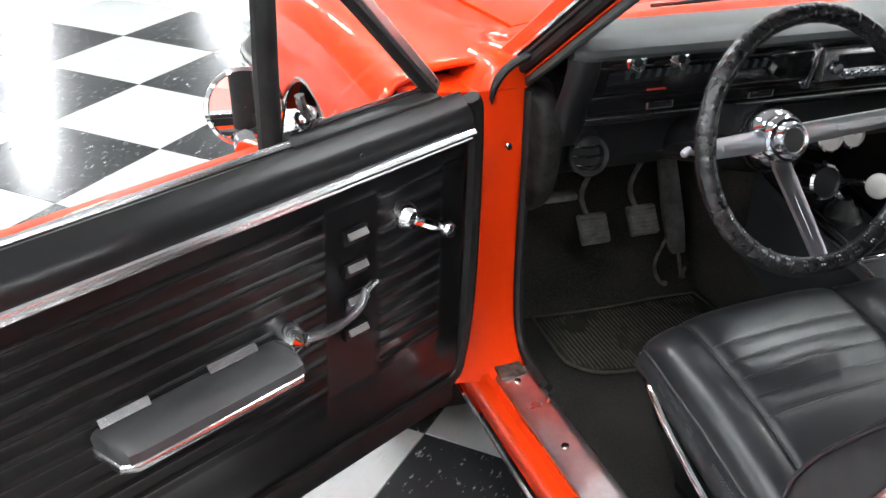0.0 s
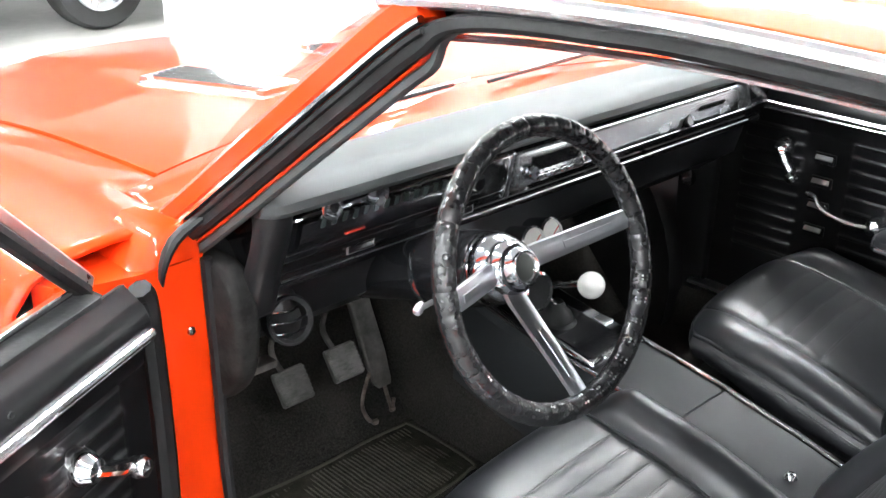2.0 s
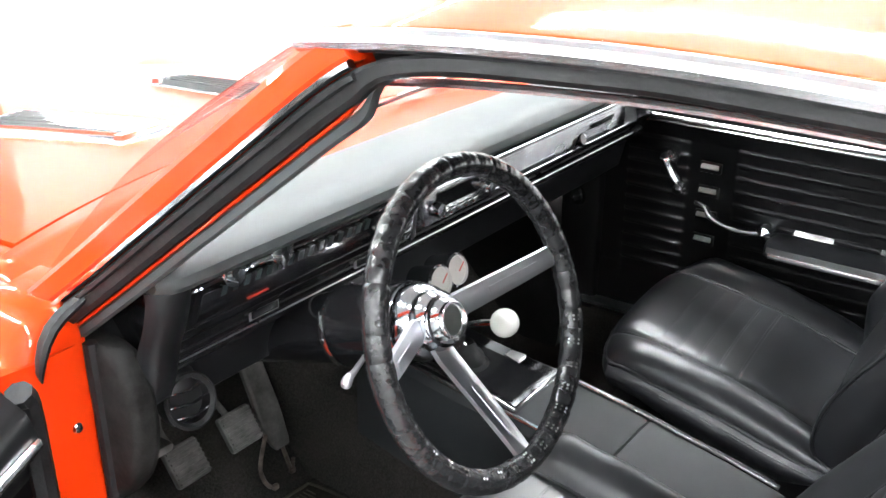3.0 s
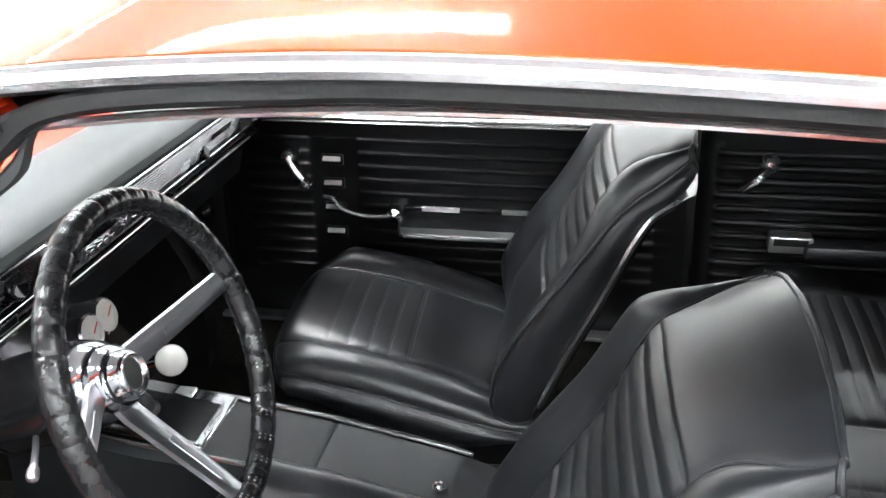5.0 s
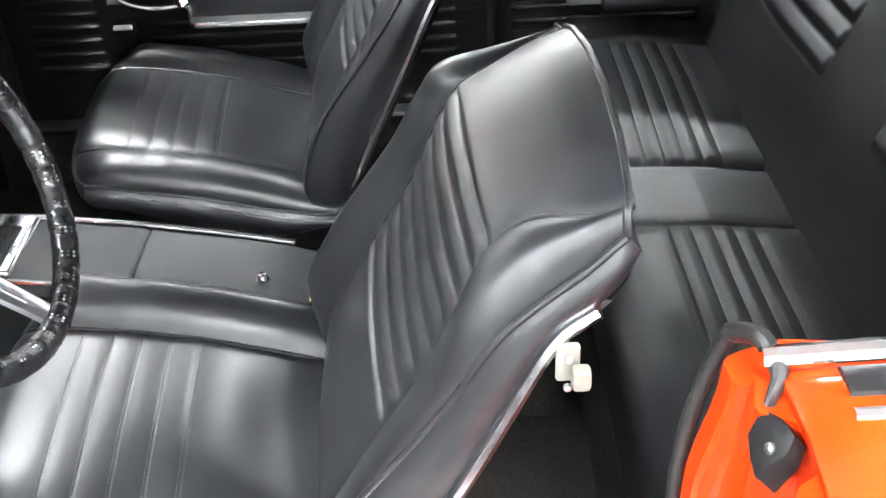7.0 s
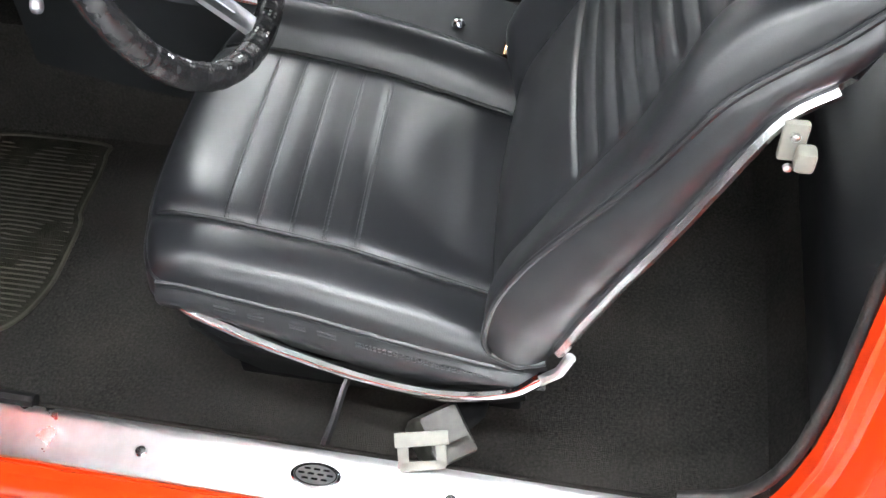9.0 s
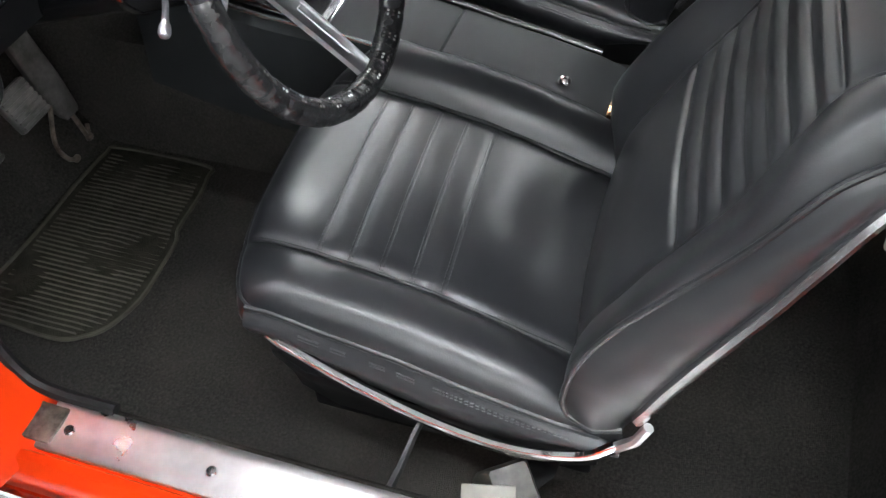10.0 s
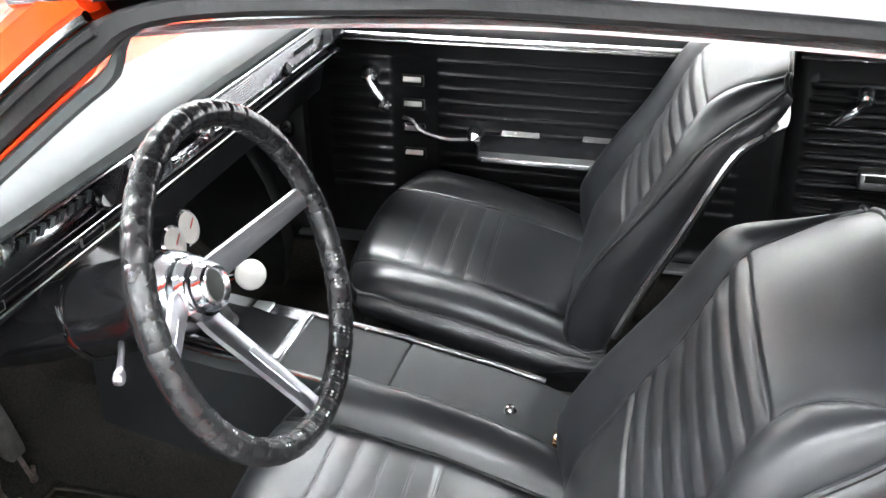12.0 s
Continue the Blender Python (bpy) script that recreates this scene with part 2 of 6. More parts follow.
def tile_material(name, base, chip, lo, hi, rough):
    """Vinyl floor tile with flecks that lie along one way; each tile differs a little."""
    m = material(name, base, rough, rough_vary=0.05)
    nt = m.node_tree
    p = nt.nodes["Principled BSDF"]
    p.inputs["Specular IOR Level"].default_value = 0.30
    co = nt.nodes.new("ShaderNodeTexCoord")
    info = nt.nodes.new("ShaderNodeObjectInfo")
    mp = nt.nodes.new("ShaderNodeMapping")
    mp.inputs["Scale"].default_value = (1.0, 2.6, 1.0)
    shift = nt.nodes.new("ShaderNodeVectorMath")
    shift.operation = "SCALE"
    shift.inputs[0].default_value = (31.0, 17.0, 0.0)
    nt.links.new(info.outputs["Random"], shift.inputs["Scale"])
    nt.links.new(shift.outputs[0], mp.inputs["Location"])
    nt.links.new(co.outputs["Object"], mp.inputs["Vector"])
    n = nt.nodes.new("ShaderNodeTexNoise")
    n.inputs["Scale"].default_value = 24
    n.inputs["Detail"].default_value = 5
    n.inputs["Roughness"].default_value = 0.7
    nt.links.new(mp.outputs[0], n.inputs["Vector"])
    r = nt.nodes.new("ShaderNodeMapRange")
    r.inputs["From Min"].default_value, r.inputs["From Max"].default_value = lo, hi
    nt.links.new(n.outputs["Fac"], r.inputs["Value"])
    mix = nt.nodes.new("ShaderNodeMix")
    mix.data_type = "RGBA"
    mix.inputs["A"].default_value, mix.inputs["B"].default_value = (*base, 1), (*chip, 1)
    nt.links.new(r.outputs["Result"], mix.inputs["Factor"])
    hsv = nt.nodes.new("ShaderNodeHueSaturation")
    val = nt.nodes.new("ShaderNodeMapRange")
    val.inputs["To Min"].default_value, val.inputs["To Max"].default_value = 0.92, 1.08
    nt.links.new(info.outputs["Random"], val.inputs["Value"])
    nt.links.new(val.outputs["Result"], hsv.inputs["Value"])
    nt.links.new(mix.outputs["Result"], hsv.inputs["Color"])
    nt.links.new(hsv.outputs[0], p.inputs["Base Color"])
    return m


TILE_WHITE = tile_material("white_flecked_vinyl_tile", (0.35, 0.358, 0.352), (0.27, 0.285, 0.283), 0.55, 0.75, 0.20)
TILE_BLACK = tile_material("black_flecked_vinyl_tile", (0.024, 0.025, 0.027), (0.27, 0.285, 0.30), 0.60, 0.66, 0.20)

# ---- hall ----
floor = part("floor", box((-4.7, 10.7, -0.06), (24.8, 37.0, 0.12)), CONCRETE, flat=True)
tagged(floor, "polished grey concrete hall floor with checkered vinyl tiles", "floor", kind="structure")
# unseen closing walls; east and south are set near to bounce side light
for nm, c, s in (("wall_north", (-4.7, 29.1, 2.3), (24.8, 0.2, 4.6)), ("wall_south", (-4.7, -7.6, 2.3), (24.8, 0.2, 4.6)),
                 ("wall_east", (7.6, 7, 2.3), (0.2, 44, 4.6)), ("wall_west", (-17.1, 7, 2.3), (0.2, 44, 4.6))):
    tagged(part(nm, box(c, s), WALL, flat=True), "unseen plain white painted hall wall", "wall", kind="structure")
tagged(part("ceiling", box((-4.7, 10.7, 4.7), (24.8, 37.0, 0.2)), CEILING, flat=True), "grey painted hall ceiling", "ceiling", kind="structure")
tagged(part("partition_wall", box((4.71, 4.75, 1.6), (5.54, 0.12, 3.2)), WALL, flat=True),
       "bright white partition wall ahead of the car", "wall", kind="structure")

LAMP_X = (-13.6, -9.7, -5.9, -2.05)
LAMP_Y = (-5.3, -1.3, 2.8, 6.9)


def ceiling_light(x, y):
    e = tagged(new("ceiling_light"), "long white fluorescent ceiling light fitting", "ceiling light", "ceiling lights of the hall")
    e.location = (x, y, 4.60)
    part("housing", box((0, 0, -0.03), (0.40, 2.50, 0.06), 0.01), WHITE_METAL, e, flat=True)
    part("diffuser", box((0, 0, -0.075), (0.24, 2.40, 0.03), 0.01), TUBE, e, "glowing white diffuser", flat=True)
    return e


first = ceiling_light(LAMP_X[0], LAMP_Y[0])
for lx in LAMP_X:
    for ly in LAMP_Y:
        if (lx, ly) != (LAMP_X[0], LAMP_Y[0]):
            copy_thing(first, pose(lx, ly, 4.60))
for lx, ly in ((0.9, -6.1), (2.37, 0.92), (0.9, 5.3), (5.6, -6.1), (5.6, -2.9), (5.6, 1.2), (5.6, 5.3)):
    copy_thing(first, pose(lx, ly, 4.60))
for lx in (-2.05, 1.95):
    for ly in (14.1, 18.8, 22.4):
        copy_thing(first, pose(lx, ly, 4.60))

# ---- the car ----
car = tagged(new("car"), "orange-red two-door classic coupe with black vinyl interior and open door", "car")


# floor pan with carpet
def carpet_z(x, y):
    z = 0.245
    z += max(0.0, y - 0.24) * 1.05
    z += 0.20 * smooth01((0.125 - abs(x)) / 0.05) * smooth01((y + 1.0) / 0.1)
    z += 0.11 * smooth01((abs(x) - 0.655) / 0.03)
    z += 0.10 * smooth01((-1.02 - y) / 0.06)
    return z + 0.002 * noise.noise((x * 14, y * 14, 0))


part("carpet", sheet(lambda u, v: (lambda x, y: (x, y, carpet_z(x, y)))(-0.695 + 1.39 * u, -1.5 + 2.15 * v), 70, 90), CARPET, car,
     "black pile carpet", solid=0.01)

# rocker and scuff plate
ROCK = [(-0.700, 0.345), (-0.765, 0.350), (-0.772, 0.361), (-0.784, 0.360), (-0.794, 0.350), (-0.798, 0.335), (-0.796, 0.318),
        (-0.786, 0.300), (-0.775, 0.24), (-0.74, 0.17), (-0.66, 0.16)]
rocker = part("rocker", extrude(ROCK, lambda w, u, v: (u, w, v), 0.10, -1.10, 6), PAINT, car, "glossy orange-red sill")
part("rocker_moulding", tube([(-0.803, 0.08, 0.306), (-0.803, -1.08, 0.306)], 0.0075, 8, squash=1.3), CHROME, rocker, "bright sill moulding")
scuff = part("scuff_plate", extrude([(-0.762, 0.351), (-0.762, 0.356), (-0.757, 0.3590), (-0.712, 0.3660), (-0.706, 0.369), (-0.699, 0.368), (-0.697, 0.36), (-0.700, 0.345)],
             lambda w, u, v: (u, w, v), -0.075, -1.03, 8), SCUFF, car, "scratched aluminium sill plate")
part("stained_end", box((-0.733, -0.070, 0.3650), (0.052, 0.052, 0.006), 0.002), WORN, scuff, "brown stained sill end")
for yy in (-0.109, -0.30, -0.66, -0.88):
    part("screw", lathe([(0.0001, 0.003), (0.006, 0.0025), (0.0075, 0)], (-0.734, yy, 0.3645), (0, 0, 1), 10), SATIN, scuff)
oval = lambda rx, ry, z: [(-0.731 + rx * math.cos(t), -0.507 + ry * math.sin(t), z) for t in (2 * math.pi * k / 28 for k in range(28))]
badge = part("badge", loft([oval(0.0165, 0.029, 0.3645), oval(0.0165, 0.029, 0.3665), oval(0.0150, 0.0275, 0.3675)]), CHROME, scuff, "oval maker's badge")
part("badge_face", loft([oval(0.0138, 0.0255, 0.3670), oval(0.0138, 0.0255, 0.3682)]), STEEL, badge)
part("badge_ring", tube(oval(0.0128, 0.0240, 0.3684), 0.0008, 6, closed=True), GLOSSBLACK, badge)
for k in range(3):
    for j in range(4 - abs(k - 1)):
        part("mark", box((-0.7365 + 0.006 * k, -0.507 + 0.011 * (j - (3 - abs(k - 1)) / 2), 0.3686), (0.0022, 0.0070, 0.0010)), GLOSSBLACK, badge, flat=True)

# front hinge pillar in the door opening
PIL = [(-0.90, 0.090), (-0.885, 0.055), (-0.84, 0.030), (-0.80, 0.022), (-0.755, 0.016), (-0.715, 0.018), (-0.690, 0.028), (-0.682, 0.05), (-0.69, 0.11), (-0.88, 0.13)]


def pil_ring(z):
    f = max(0.0, (0.50 - z) / 0.14) ** 2
    return [(x, y - 0.085 * f * (1 if y < 0.06 else 0.5), z) for x, y in PIL]


hinge_pillar = part("hinge_pillar", loft([pil_ring(z) for z in (0.352, 0.37, 0.39, 0.42, 0.46, 0.50, 0.6, 0.7, 0.8, 0.84, 0.865)]), PAINT, car, "glossy orange-red door post")
part("pillar_screw", lathe([(0.0001, 0.004), (0.005, 0.003), (0.007, 0)], (-0.723, 0.017, 0.762), (0, -1, 0), 10), CHROME, hinge_pillar)
part("striker_plate", box((-0.838, 0.026, 0.655), (0.012, 0.012, 0.055), 0.004), CHROME, hinge_pillar)
part("hinge", box((-0.850, 0.016, 0.72), (0.03, 0.05, 0.07), 0.006), PAINT, hinge_pillar)
part("hinge", box((-0.850, 0.016, 0.45), (0.03, 0.05, 0.07), 0.006), PAINT, hinge_pillar)
part("weatherstrip", tube(spline([(-0.690, 0.020, 0.86), (-0.689, 0.016, 0.70), (-0.690, 0.010, 0.50), (-0.692, -0.015, 0.405), (-0.695, -0.06, 0.375), (-0.693, -0.15, 0.368)], 6), 0.009, 8), RUBBER, car, "black rubber door seal")


# windscreen pillars
def pillar(sx):
    low = [(-0.715, 0.165, 0.815), (-0.700, 0.02, 0.925), (-0.684, -0.125, 1.040), (-0.668, -0.250, 1.140), (-0.655, -0.335, 1.207)]
    turn = low + [(-0.648, -0.385, 1.234), (-0.638, -0.45, 1.246), (-0.626, -0.56, 1.2505), (-0.618, -0.66, 1.2515), (-0.612, -0.9, 1.2430), (-0.615, -1.05, 1.2310), (-0.626, -1.26, 1.197)]
    straight = spline(low, 5)
    line = spline(turn, 5)
    n0 = Vector((-0.78, -0.45, 0.25))

    def band(L, w0, w1, h, rise=0.0, tuck=0.0):
        rings = []
        for i, p in enumerate(L):
            d = (L[min(i + 1, len(L) - 1)] - L[max(i - 1, 0)]).normalized()
            n = (n0 - d * n0.dot(d)).normalized()
            w = d.cross(n).normalized()
            if w.z > 0:
                w = -w
            ring = []
            for uu, hh in ((w0, 0), (w0, h * 0.7), (w0 * 0.8 + w1 * 0.2, h), (w0 * 0.2 + w1 * 0.8, h), (w1, h * 0.7), (w1, 0)):
                q = p + w * (uu * (1 - tuck * smooth01((i - len(L) + 6) / 5))) + n * (hh + rise)
                ring.append((q.x * sx, q.y, q.z))
            rings.append(ring)
        return loft(rings)
    post = part("windscreen_pillar", band(line[:23], -0.030, 0.030, 0.03, -0.045, 0.5), PAINT, car, "orange-red windscreen pillar")
    part("outer_skin", band(line[:24], -0.038, -0.006, 0.026, -0.018), PAINT, post)
    part("drip_moulding", band(line[:24], -0.009, -0.001, 0.010, 0.002), CHROME, post, "bright drip moulding")
    part("door_seal", band(line[:27], 0.0, 0.026, 0.016, -0.008, 0.36), RUBBER, post, "thick black rubber seal")
    part("roof_seal", band(line[24:], 0.0, 0.017, 0.016, -0.008), RUBBER, post, "black rubber roof seal")
    part("seal_lip", band(line[:24], 0.003, 0.010, 0.007, 0.006), RUBBER, post)
    part("inner_flange", band(line[:25], 0.027, 0.031, 0.005, -0.010, 0.6), PAINT, post)
    part("inner_trim", band(line[:26], 0.031, 0.044, 0.012, -0.018, 0.6), PAD, post, "dark grey inner trim")
    return post


pillar(1)
pillar(-1)
gusset = [(0.855, -0.800, 0.021), (0.875, -0.785, 0.022), (0.895, -0.766, 0.028), (0.912, -0.748, 0.036)]
part("pillar_gusset", loft([[(x, y + 0.02, z), (x + 0.012, y + 0.003, z), (x + 0.04, y, z), (-0.700, y, z), (-0.690, y + 0.012, z), (-0.690, 0.13, z), (x, 0.13, z)] for z, x, y in gusset]), PAINT, car, "orange-red foot of the windscreen pillar", sharp=60)
part("seal_end", tube([(-0.700, 0.000, 0.930), (-0.712, 0.004, 0.922), (-0.728, 0.008, 0.912), (-0.742, 0.008, 0.902), (-0.754, 0.006, 0.889), (-0.762, 0.004, 0.874), (-0.766, 0.004, 0.858), (-0.764, 0.006, 0.846)], [0.009, 0.010, 0.011, 0.011, 0.010, 0.0085, 0.006, 0.002], 8, squash=0.7), RUBBER, car, "torn black rubber seal end")

# roof
RAIL = [(-0.645, -0.305, 1.240), (-0.628, -0.45, 1.252), (-0.615, -0.65, 1.257), (-0.610, -0.9, 1.248), (-0.613, -1.05, 1.236), (-0.625, -1.3, 1.195), (-0.65, -1.55, 1.115), (-0.70, -1.8, 0.98)]
rail = spline(RAIL, 6)
NR = len(rail)


def crisp(t, n, e):
    """Spread n steps evenly, but for a first and last step of e: a tight rolled edge."""
    if t * n < 1:
        return t * n * e
    if (1 - t) * n < 1:
        return 1 - (1 - t) * n * e
    return e + (t - 1 / n) / (1 - 2 / n) * (1 - 2 * e)


def roof_pt(u, v):
    p = rail[min(NR - 1, int(round(u * (NR - 1))))]
    v = crisp(v, 24, 0.003)
    x = p.x * (1 - 2 * v)
    k = 1 - abs(1 - 2 * v) ** 2.6
    front = 0.115 * k * max(0.0, 1 - u * 4)
    return (x, p.y + front, p.z + 0.007 + (0.075 * smooth01(u * 5) + 0.012) * k)


NROOF = 34
roof = part("roof", sheet(lambda u, v: roof_pt(u * NROOF / (NR - 1), v), NROOF, 24), PAINT, car, "glossy orange roof panel", solid=0.012)
part("headliner", sheet(lambda u, v: (lambda p: (p[0] * 0.95, p[1] - 0.02, p[2] - 0.035))(roof_pt(u * NROOF / (NR - 1), v)), NROOF, 16), PLASTIC, car, "black headliner", solid=0.006)
for sx in (1, -1):
    rl = [(p.x * sx, p.y, p.z) for p in rail]
    part("drip_rail", tube([(x - 0.012 * sx, y, z + 0.004) for x, y, z in rl], 0.0105, 10), SATIN, roof, "wide bright roof drip rail")
    part("inner_moulding", tube([(x + 0.026 * sx, y - 0.03, z - 0.0350) for x, y, z in rl[1:-10]], 0.0040, 6), SATIN, roof, "thin bright inner moulding")
part("windscreen_header", tube(spline([(-0.600, -0.315, 1.215), (-0.54, -0.280, 1.223), (-0.4, -0.240, 1.232), (0, -0.205, 1.240), (0.4, -0.240, 1.232), (0.54, -0.280, 1.223), (0.600, -0.315, 1.215)], 5), 0.020, 10), PLASTIC, car, "black padded windscreen header")
# windscreen
def screen_pt(u, v):
    b = Vector((-0.645 + 1.29 * u, 0.18 + 0.20 * (1 - (2 * u - 1) ** 2), 0.875))
    t = Vector((-0.61 + 1.22 * u, -0.30 + 0.115 * (1 - abs(2 * u - 1) ** 2.6), 1.252))
    p = b.lerp(t, v)
    return (p.x, p.y + 0.02 * math.sin(math.pi * v), p.z + 0.02 * math.sin(math.pi * v))


screen = part("windscreen", sheet(screen_pt, 20, 10), GLASS, car, "clear curved windscreen")
screen.visible_shadow = False


# hood, cowl and fenders
def nose_drop(x, y):
    """How far the front of the car falls away ahead of the windscreen."""
    d = max(0.0, y - 0.30)
    return 0.05 * d + 0.03 * d * d + 0.10 * min(x * x, 0.38) * smooth01((y - 0.6) / 1.0)


def hood_z(x, y):
    return 0.884 - nose_drop(x, y) + 0.006 * (1 - (x / 0.62) ** 2) + 0.006 * smooth01((0.26 - abs(x)) / 0.06) * smooth01((y - 0.42) / 0.1)


def hood_pt(u, v):
    u, v = crisp(u, 40, 0.0025), crisp(v, 40, 0.0025)
    x = -0.606 + 1.212 * u
    y0 = 0.290 + 0.125 * (1 - (x / 0.606) ** 2)
    y = y0 + (1.60 + 0.06 * (1 - (x / 0.606) ** 2) - y0) * v
    lip = 0.035 if min(u, 1 - u, v) < 0.001 else 0.0
    return (x, y, hood_z(x, y) - lip)


hood = part("hood", sheet(hood_pt, 40, 40), PAINT, car, "glossy orange-red hood with bright louvres", solid=0.012)
for sx in (-1, 1):
    def lv(u, v, h, sx=sx):
        x, y = sx * (0.170 + 0.050 * v) + sx * 0.105 * (0.5 - u), 0.555 + 0.40 * v
        return (x, y, hood_z(x, y) + h)
    base = part("hood_louvre", loft([[lv(u, v, 0.0) for u, v in ((-0.06, -0.02), (1.06, -0.02), (1.06, 1.02), (-0.06, 1.02))],
                                     [lv(u, v, 0.012) for u, v in ((0, 0), (1, 0), (1, 1), (0, 1))]]), SATIN, hood, "bright ribbed hood louvre", flat=True)
    for k in range(6):
        u = 0.12 + 0.152 * k
        part("rib", loft([[lv(u + a, v, 0.012 + hh) for a, hh in ((0, 0), (0, 0.009), (0.06, 0.012), (0.09, 0.0))] for v in (0.05, 0.95)]), CHROME, base, flat=True)
    part("louvre_end", loft([[lv(u, v, h) for u, h in ((0, 0.010), (0, 0.022), (1, 0.022), (1, 0.010))] for v in (0.93, 1.0)]), CHROME, base, flat=True)
    part("louvre_end", loft([[lv(u, v, h) for u, h in ((0, 0.010), (0, 0.022), (1, 0.022), (1, 0.010))] for v in (0.0, 0.05)]), CHROME, base, flat=True)

part("cowl", sheet(lambda u, v: (lambda x: (x, 0.13 + v * (0.154 + 0.125 * (1 - (x / 0.606) ** 2)), 0.864 + 0.020 * v ** 2))(-0.68 + 1.36 * u), 24, 6), PAINT, car, "orange-red cowl panel", solid=0.01)
part("cowl_corner", box((-0.665, 0.235, 0.871), (0.11, 0.15, 0.012), 0.004), PAINT, car, "orange-red cowl corner")
part("cowl_corner", box((0.665, 0.235, 0.871), (0.11, 0.15, 0.012), 0.004), PAINT, car)
for sx, x0 in ((-1, 0.12), (1, 0.58)):
    w = part("wiper", tube([(x0 + 0.06, 0.385, 0.893), (x0 - 0.12, 0.362, 0.897), (x0 - 0.28, 0.346, 0.897)], 0.004, 6), STEEL, car, "slim bright wiper arm")
    part("wiper_blade", tube([(x0 - 0.02, 0.352, 0.900), (x0 - 0.40, 0.330, 0.897)], 0.004, 6), RUBBER, w)

AY, AZ, AR = 0.53, 0.335, 0.395


def fender_pt(sx):
    TOP = [(-0.612, 0.842), (-0.614, 0.881), (-0.70, 0.893), (-0.79, 0.896), (-0.86, 0.888), (-0.905, 0.868), (-0.932, 0.835)]

    def fn(u, v):
        y = 0.075 + 1.56 * u
        taper = 0.10 * smooth01((y - 0.75) / 1.1)
        drop = nose_drop(0.617, y)
        bottom = 0.22
        if abs(y - AY) < AR:
            bottom = max(bottom, AZ + math.sqrt(AR ** 2 - (y - AY) ** 2))
        if v < 0.4:
            k = v / 0.4 * (len(TOP) - 1)
            i = min(int(k), len(TOP) - 2)
            f = k - i
            x = TOP[i][0] * (1 - f) + TOP[i + 1][0] * f
            z = TOP[i][1] * (1 - f) + TOP[i + 1][1] * f
            if y < 0.27 and v < 0.2:
                x = min(x, -0.69)
        else:
            f = (v - 0.4) / 0.6
            z = 0.835 + (bottom - 0.835) * f
            x = -0.932 - 0.022 * math.sin(math.pi * min(1, (0.835 - z) / 0.5)) + 0.05 * max(0, (0.45 - z) / 0.25) ** 2
        wide = (-x - 0.617) / 0.33
        return ((x + taper * wide) * -sx * -1 if sx > 0 else -(x + taper * wide), y, z - drop)
    return fn


for sx in (1, -1):
    f = part("front_fender", sheet(fender_pt(sx), 60, 30), PAINT, car, "glossy orange-red front fender", solid=0.008)
    arch = [(-0.947 * sx + 0.006 * sx, AY + (AR - 0.004) * math.cos(t), AZ + (AR - 0.004) * math.sin(t) - 0.008) for t in [math.pi * k / 32 for k in range(33)]]
    part("arch_moulding", tube(arch, 0.010, 8), CHROME, f, "bright wheel arch moulding")
    part("wheel_housing", lathe([(0.40, 0.0), (0.41, 0.28), (0.05, 0.28)], (-0.90 * sx, AY, AZ + 0.01), (sx, 0, 0), 32), RUBBER, f, "dark wheel housing")


def wheel(parent, c, axis, r=0.335, w=0.2):
    t = part("wheel", lathe([(r * 0.62, 0.0), (r * 0.72, w * 0.06), (r * 0.92, w * 0.03), (r * 0.985, w * 0.15), (r, w * 0.3), (r, w * 0.75), (r * 0.97, w), (r * 0.6, w)], c, axis, 40), TYRE, parent, "black tyre on a bright rim")
    a = Vector(axis).normalized()
    o = Vector(c)
    part("rim", lathe([(r * 0.64, 0.012), (r * 0.63, -0.002), (r * 0.57, 0.004), (r * 0.54, 0.05), (r * 0.2, 0.03), (r * 0.17, -0.01), (r * 0.12, -0.035), (0.001, -0.045)], o + a * 0.004, axis, 40), CHROME, t, "chrome wheel")
    for k in range(5):
        ang = 2 * math.pi * k / 5
        q = a.to_track_quat("Z", "Y").to_matrix()
        part("spoke", tube([o + a * 0.035 + q @ Vector((math.cos(ang), math.sin(ang), 0)) * r * 0.14, o + a * 0.02 + q @ Vector((math.cos(ang), math.sin(ang), 0)) * r * 0.6], 0.028, 8, squash=0.6), STEEL, t)
    return t


wheel(car, (-0.915, AY, 0.335), (1, 0, 0))
wheel(car, (0.915, AY, 0.335), (-1, 0, 0))
wheel(car, (-0.915, -2.39, 0.335), (1, 0, 0))
wheel(car, (0.915, -2.39, 0.335), (-1, 0, 0))
front = part("front_panel", box((0, 1.58, 0.49), (1.62, 0.12, 0.40), 0.03), PAINT, car, "orange-red nose panel")
part("front_bumper", tube(spline([(-0.86, 1.40, 0.47), (-0.84, 1.62, 0.47), (-0.6, 1.72, 0.47), (0, 1.76, 0.47), (0.6, 1.72, 0.47), (0.84, 1.62, 0.47), (0.86, 1.40, 0.47)], 5), 0.055, 10, squash=1.3), CHROME, car, "chrome front bumper")


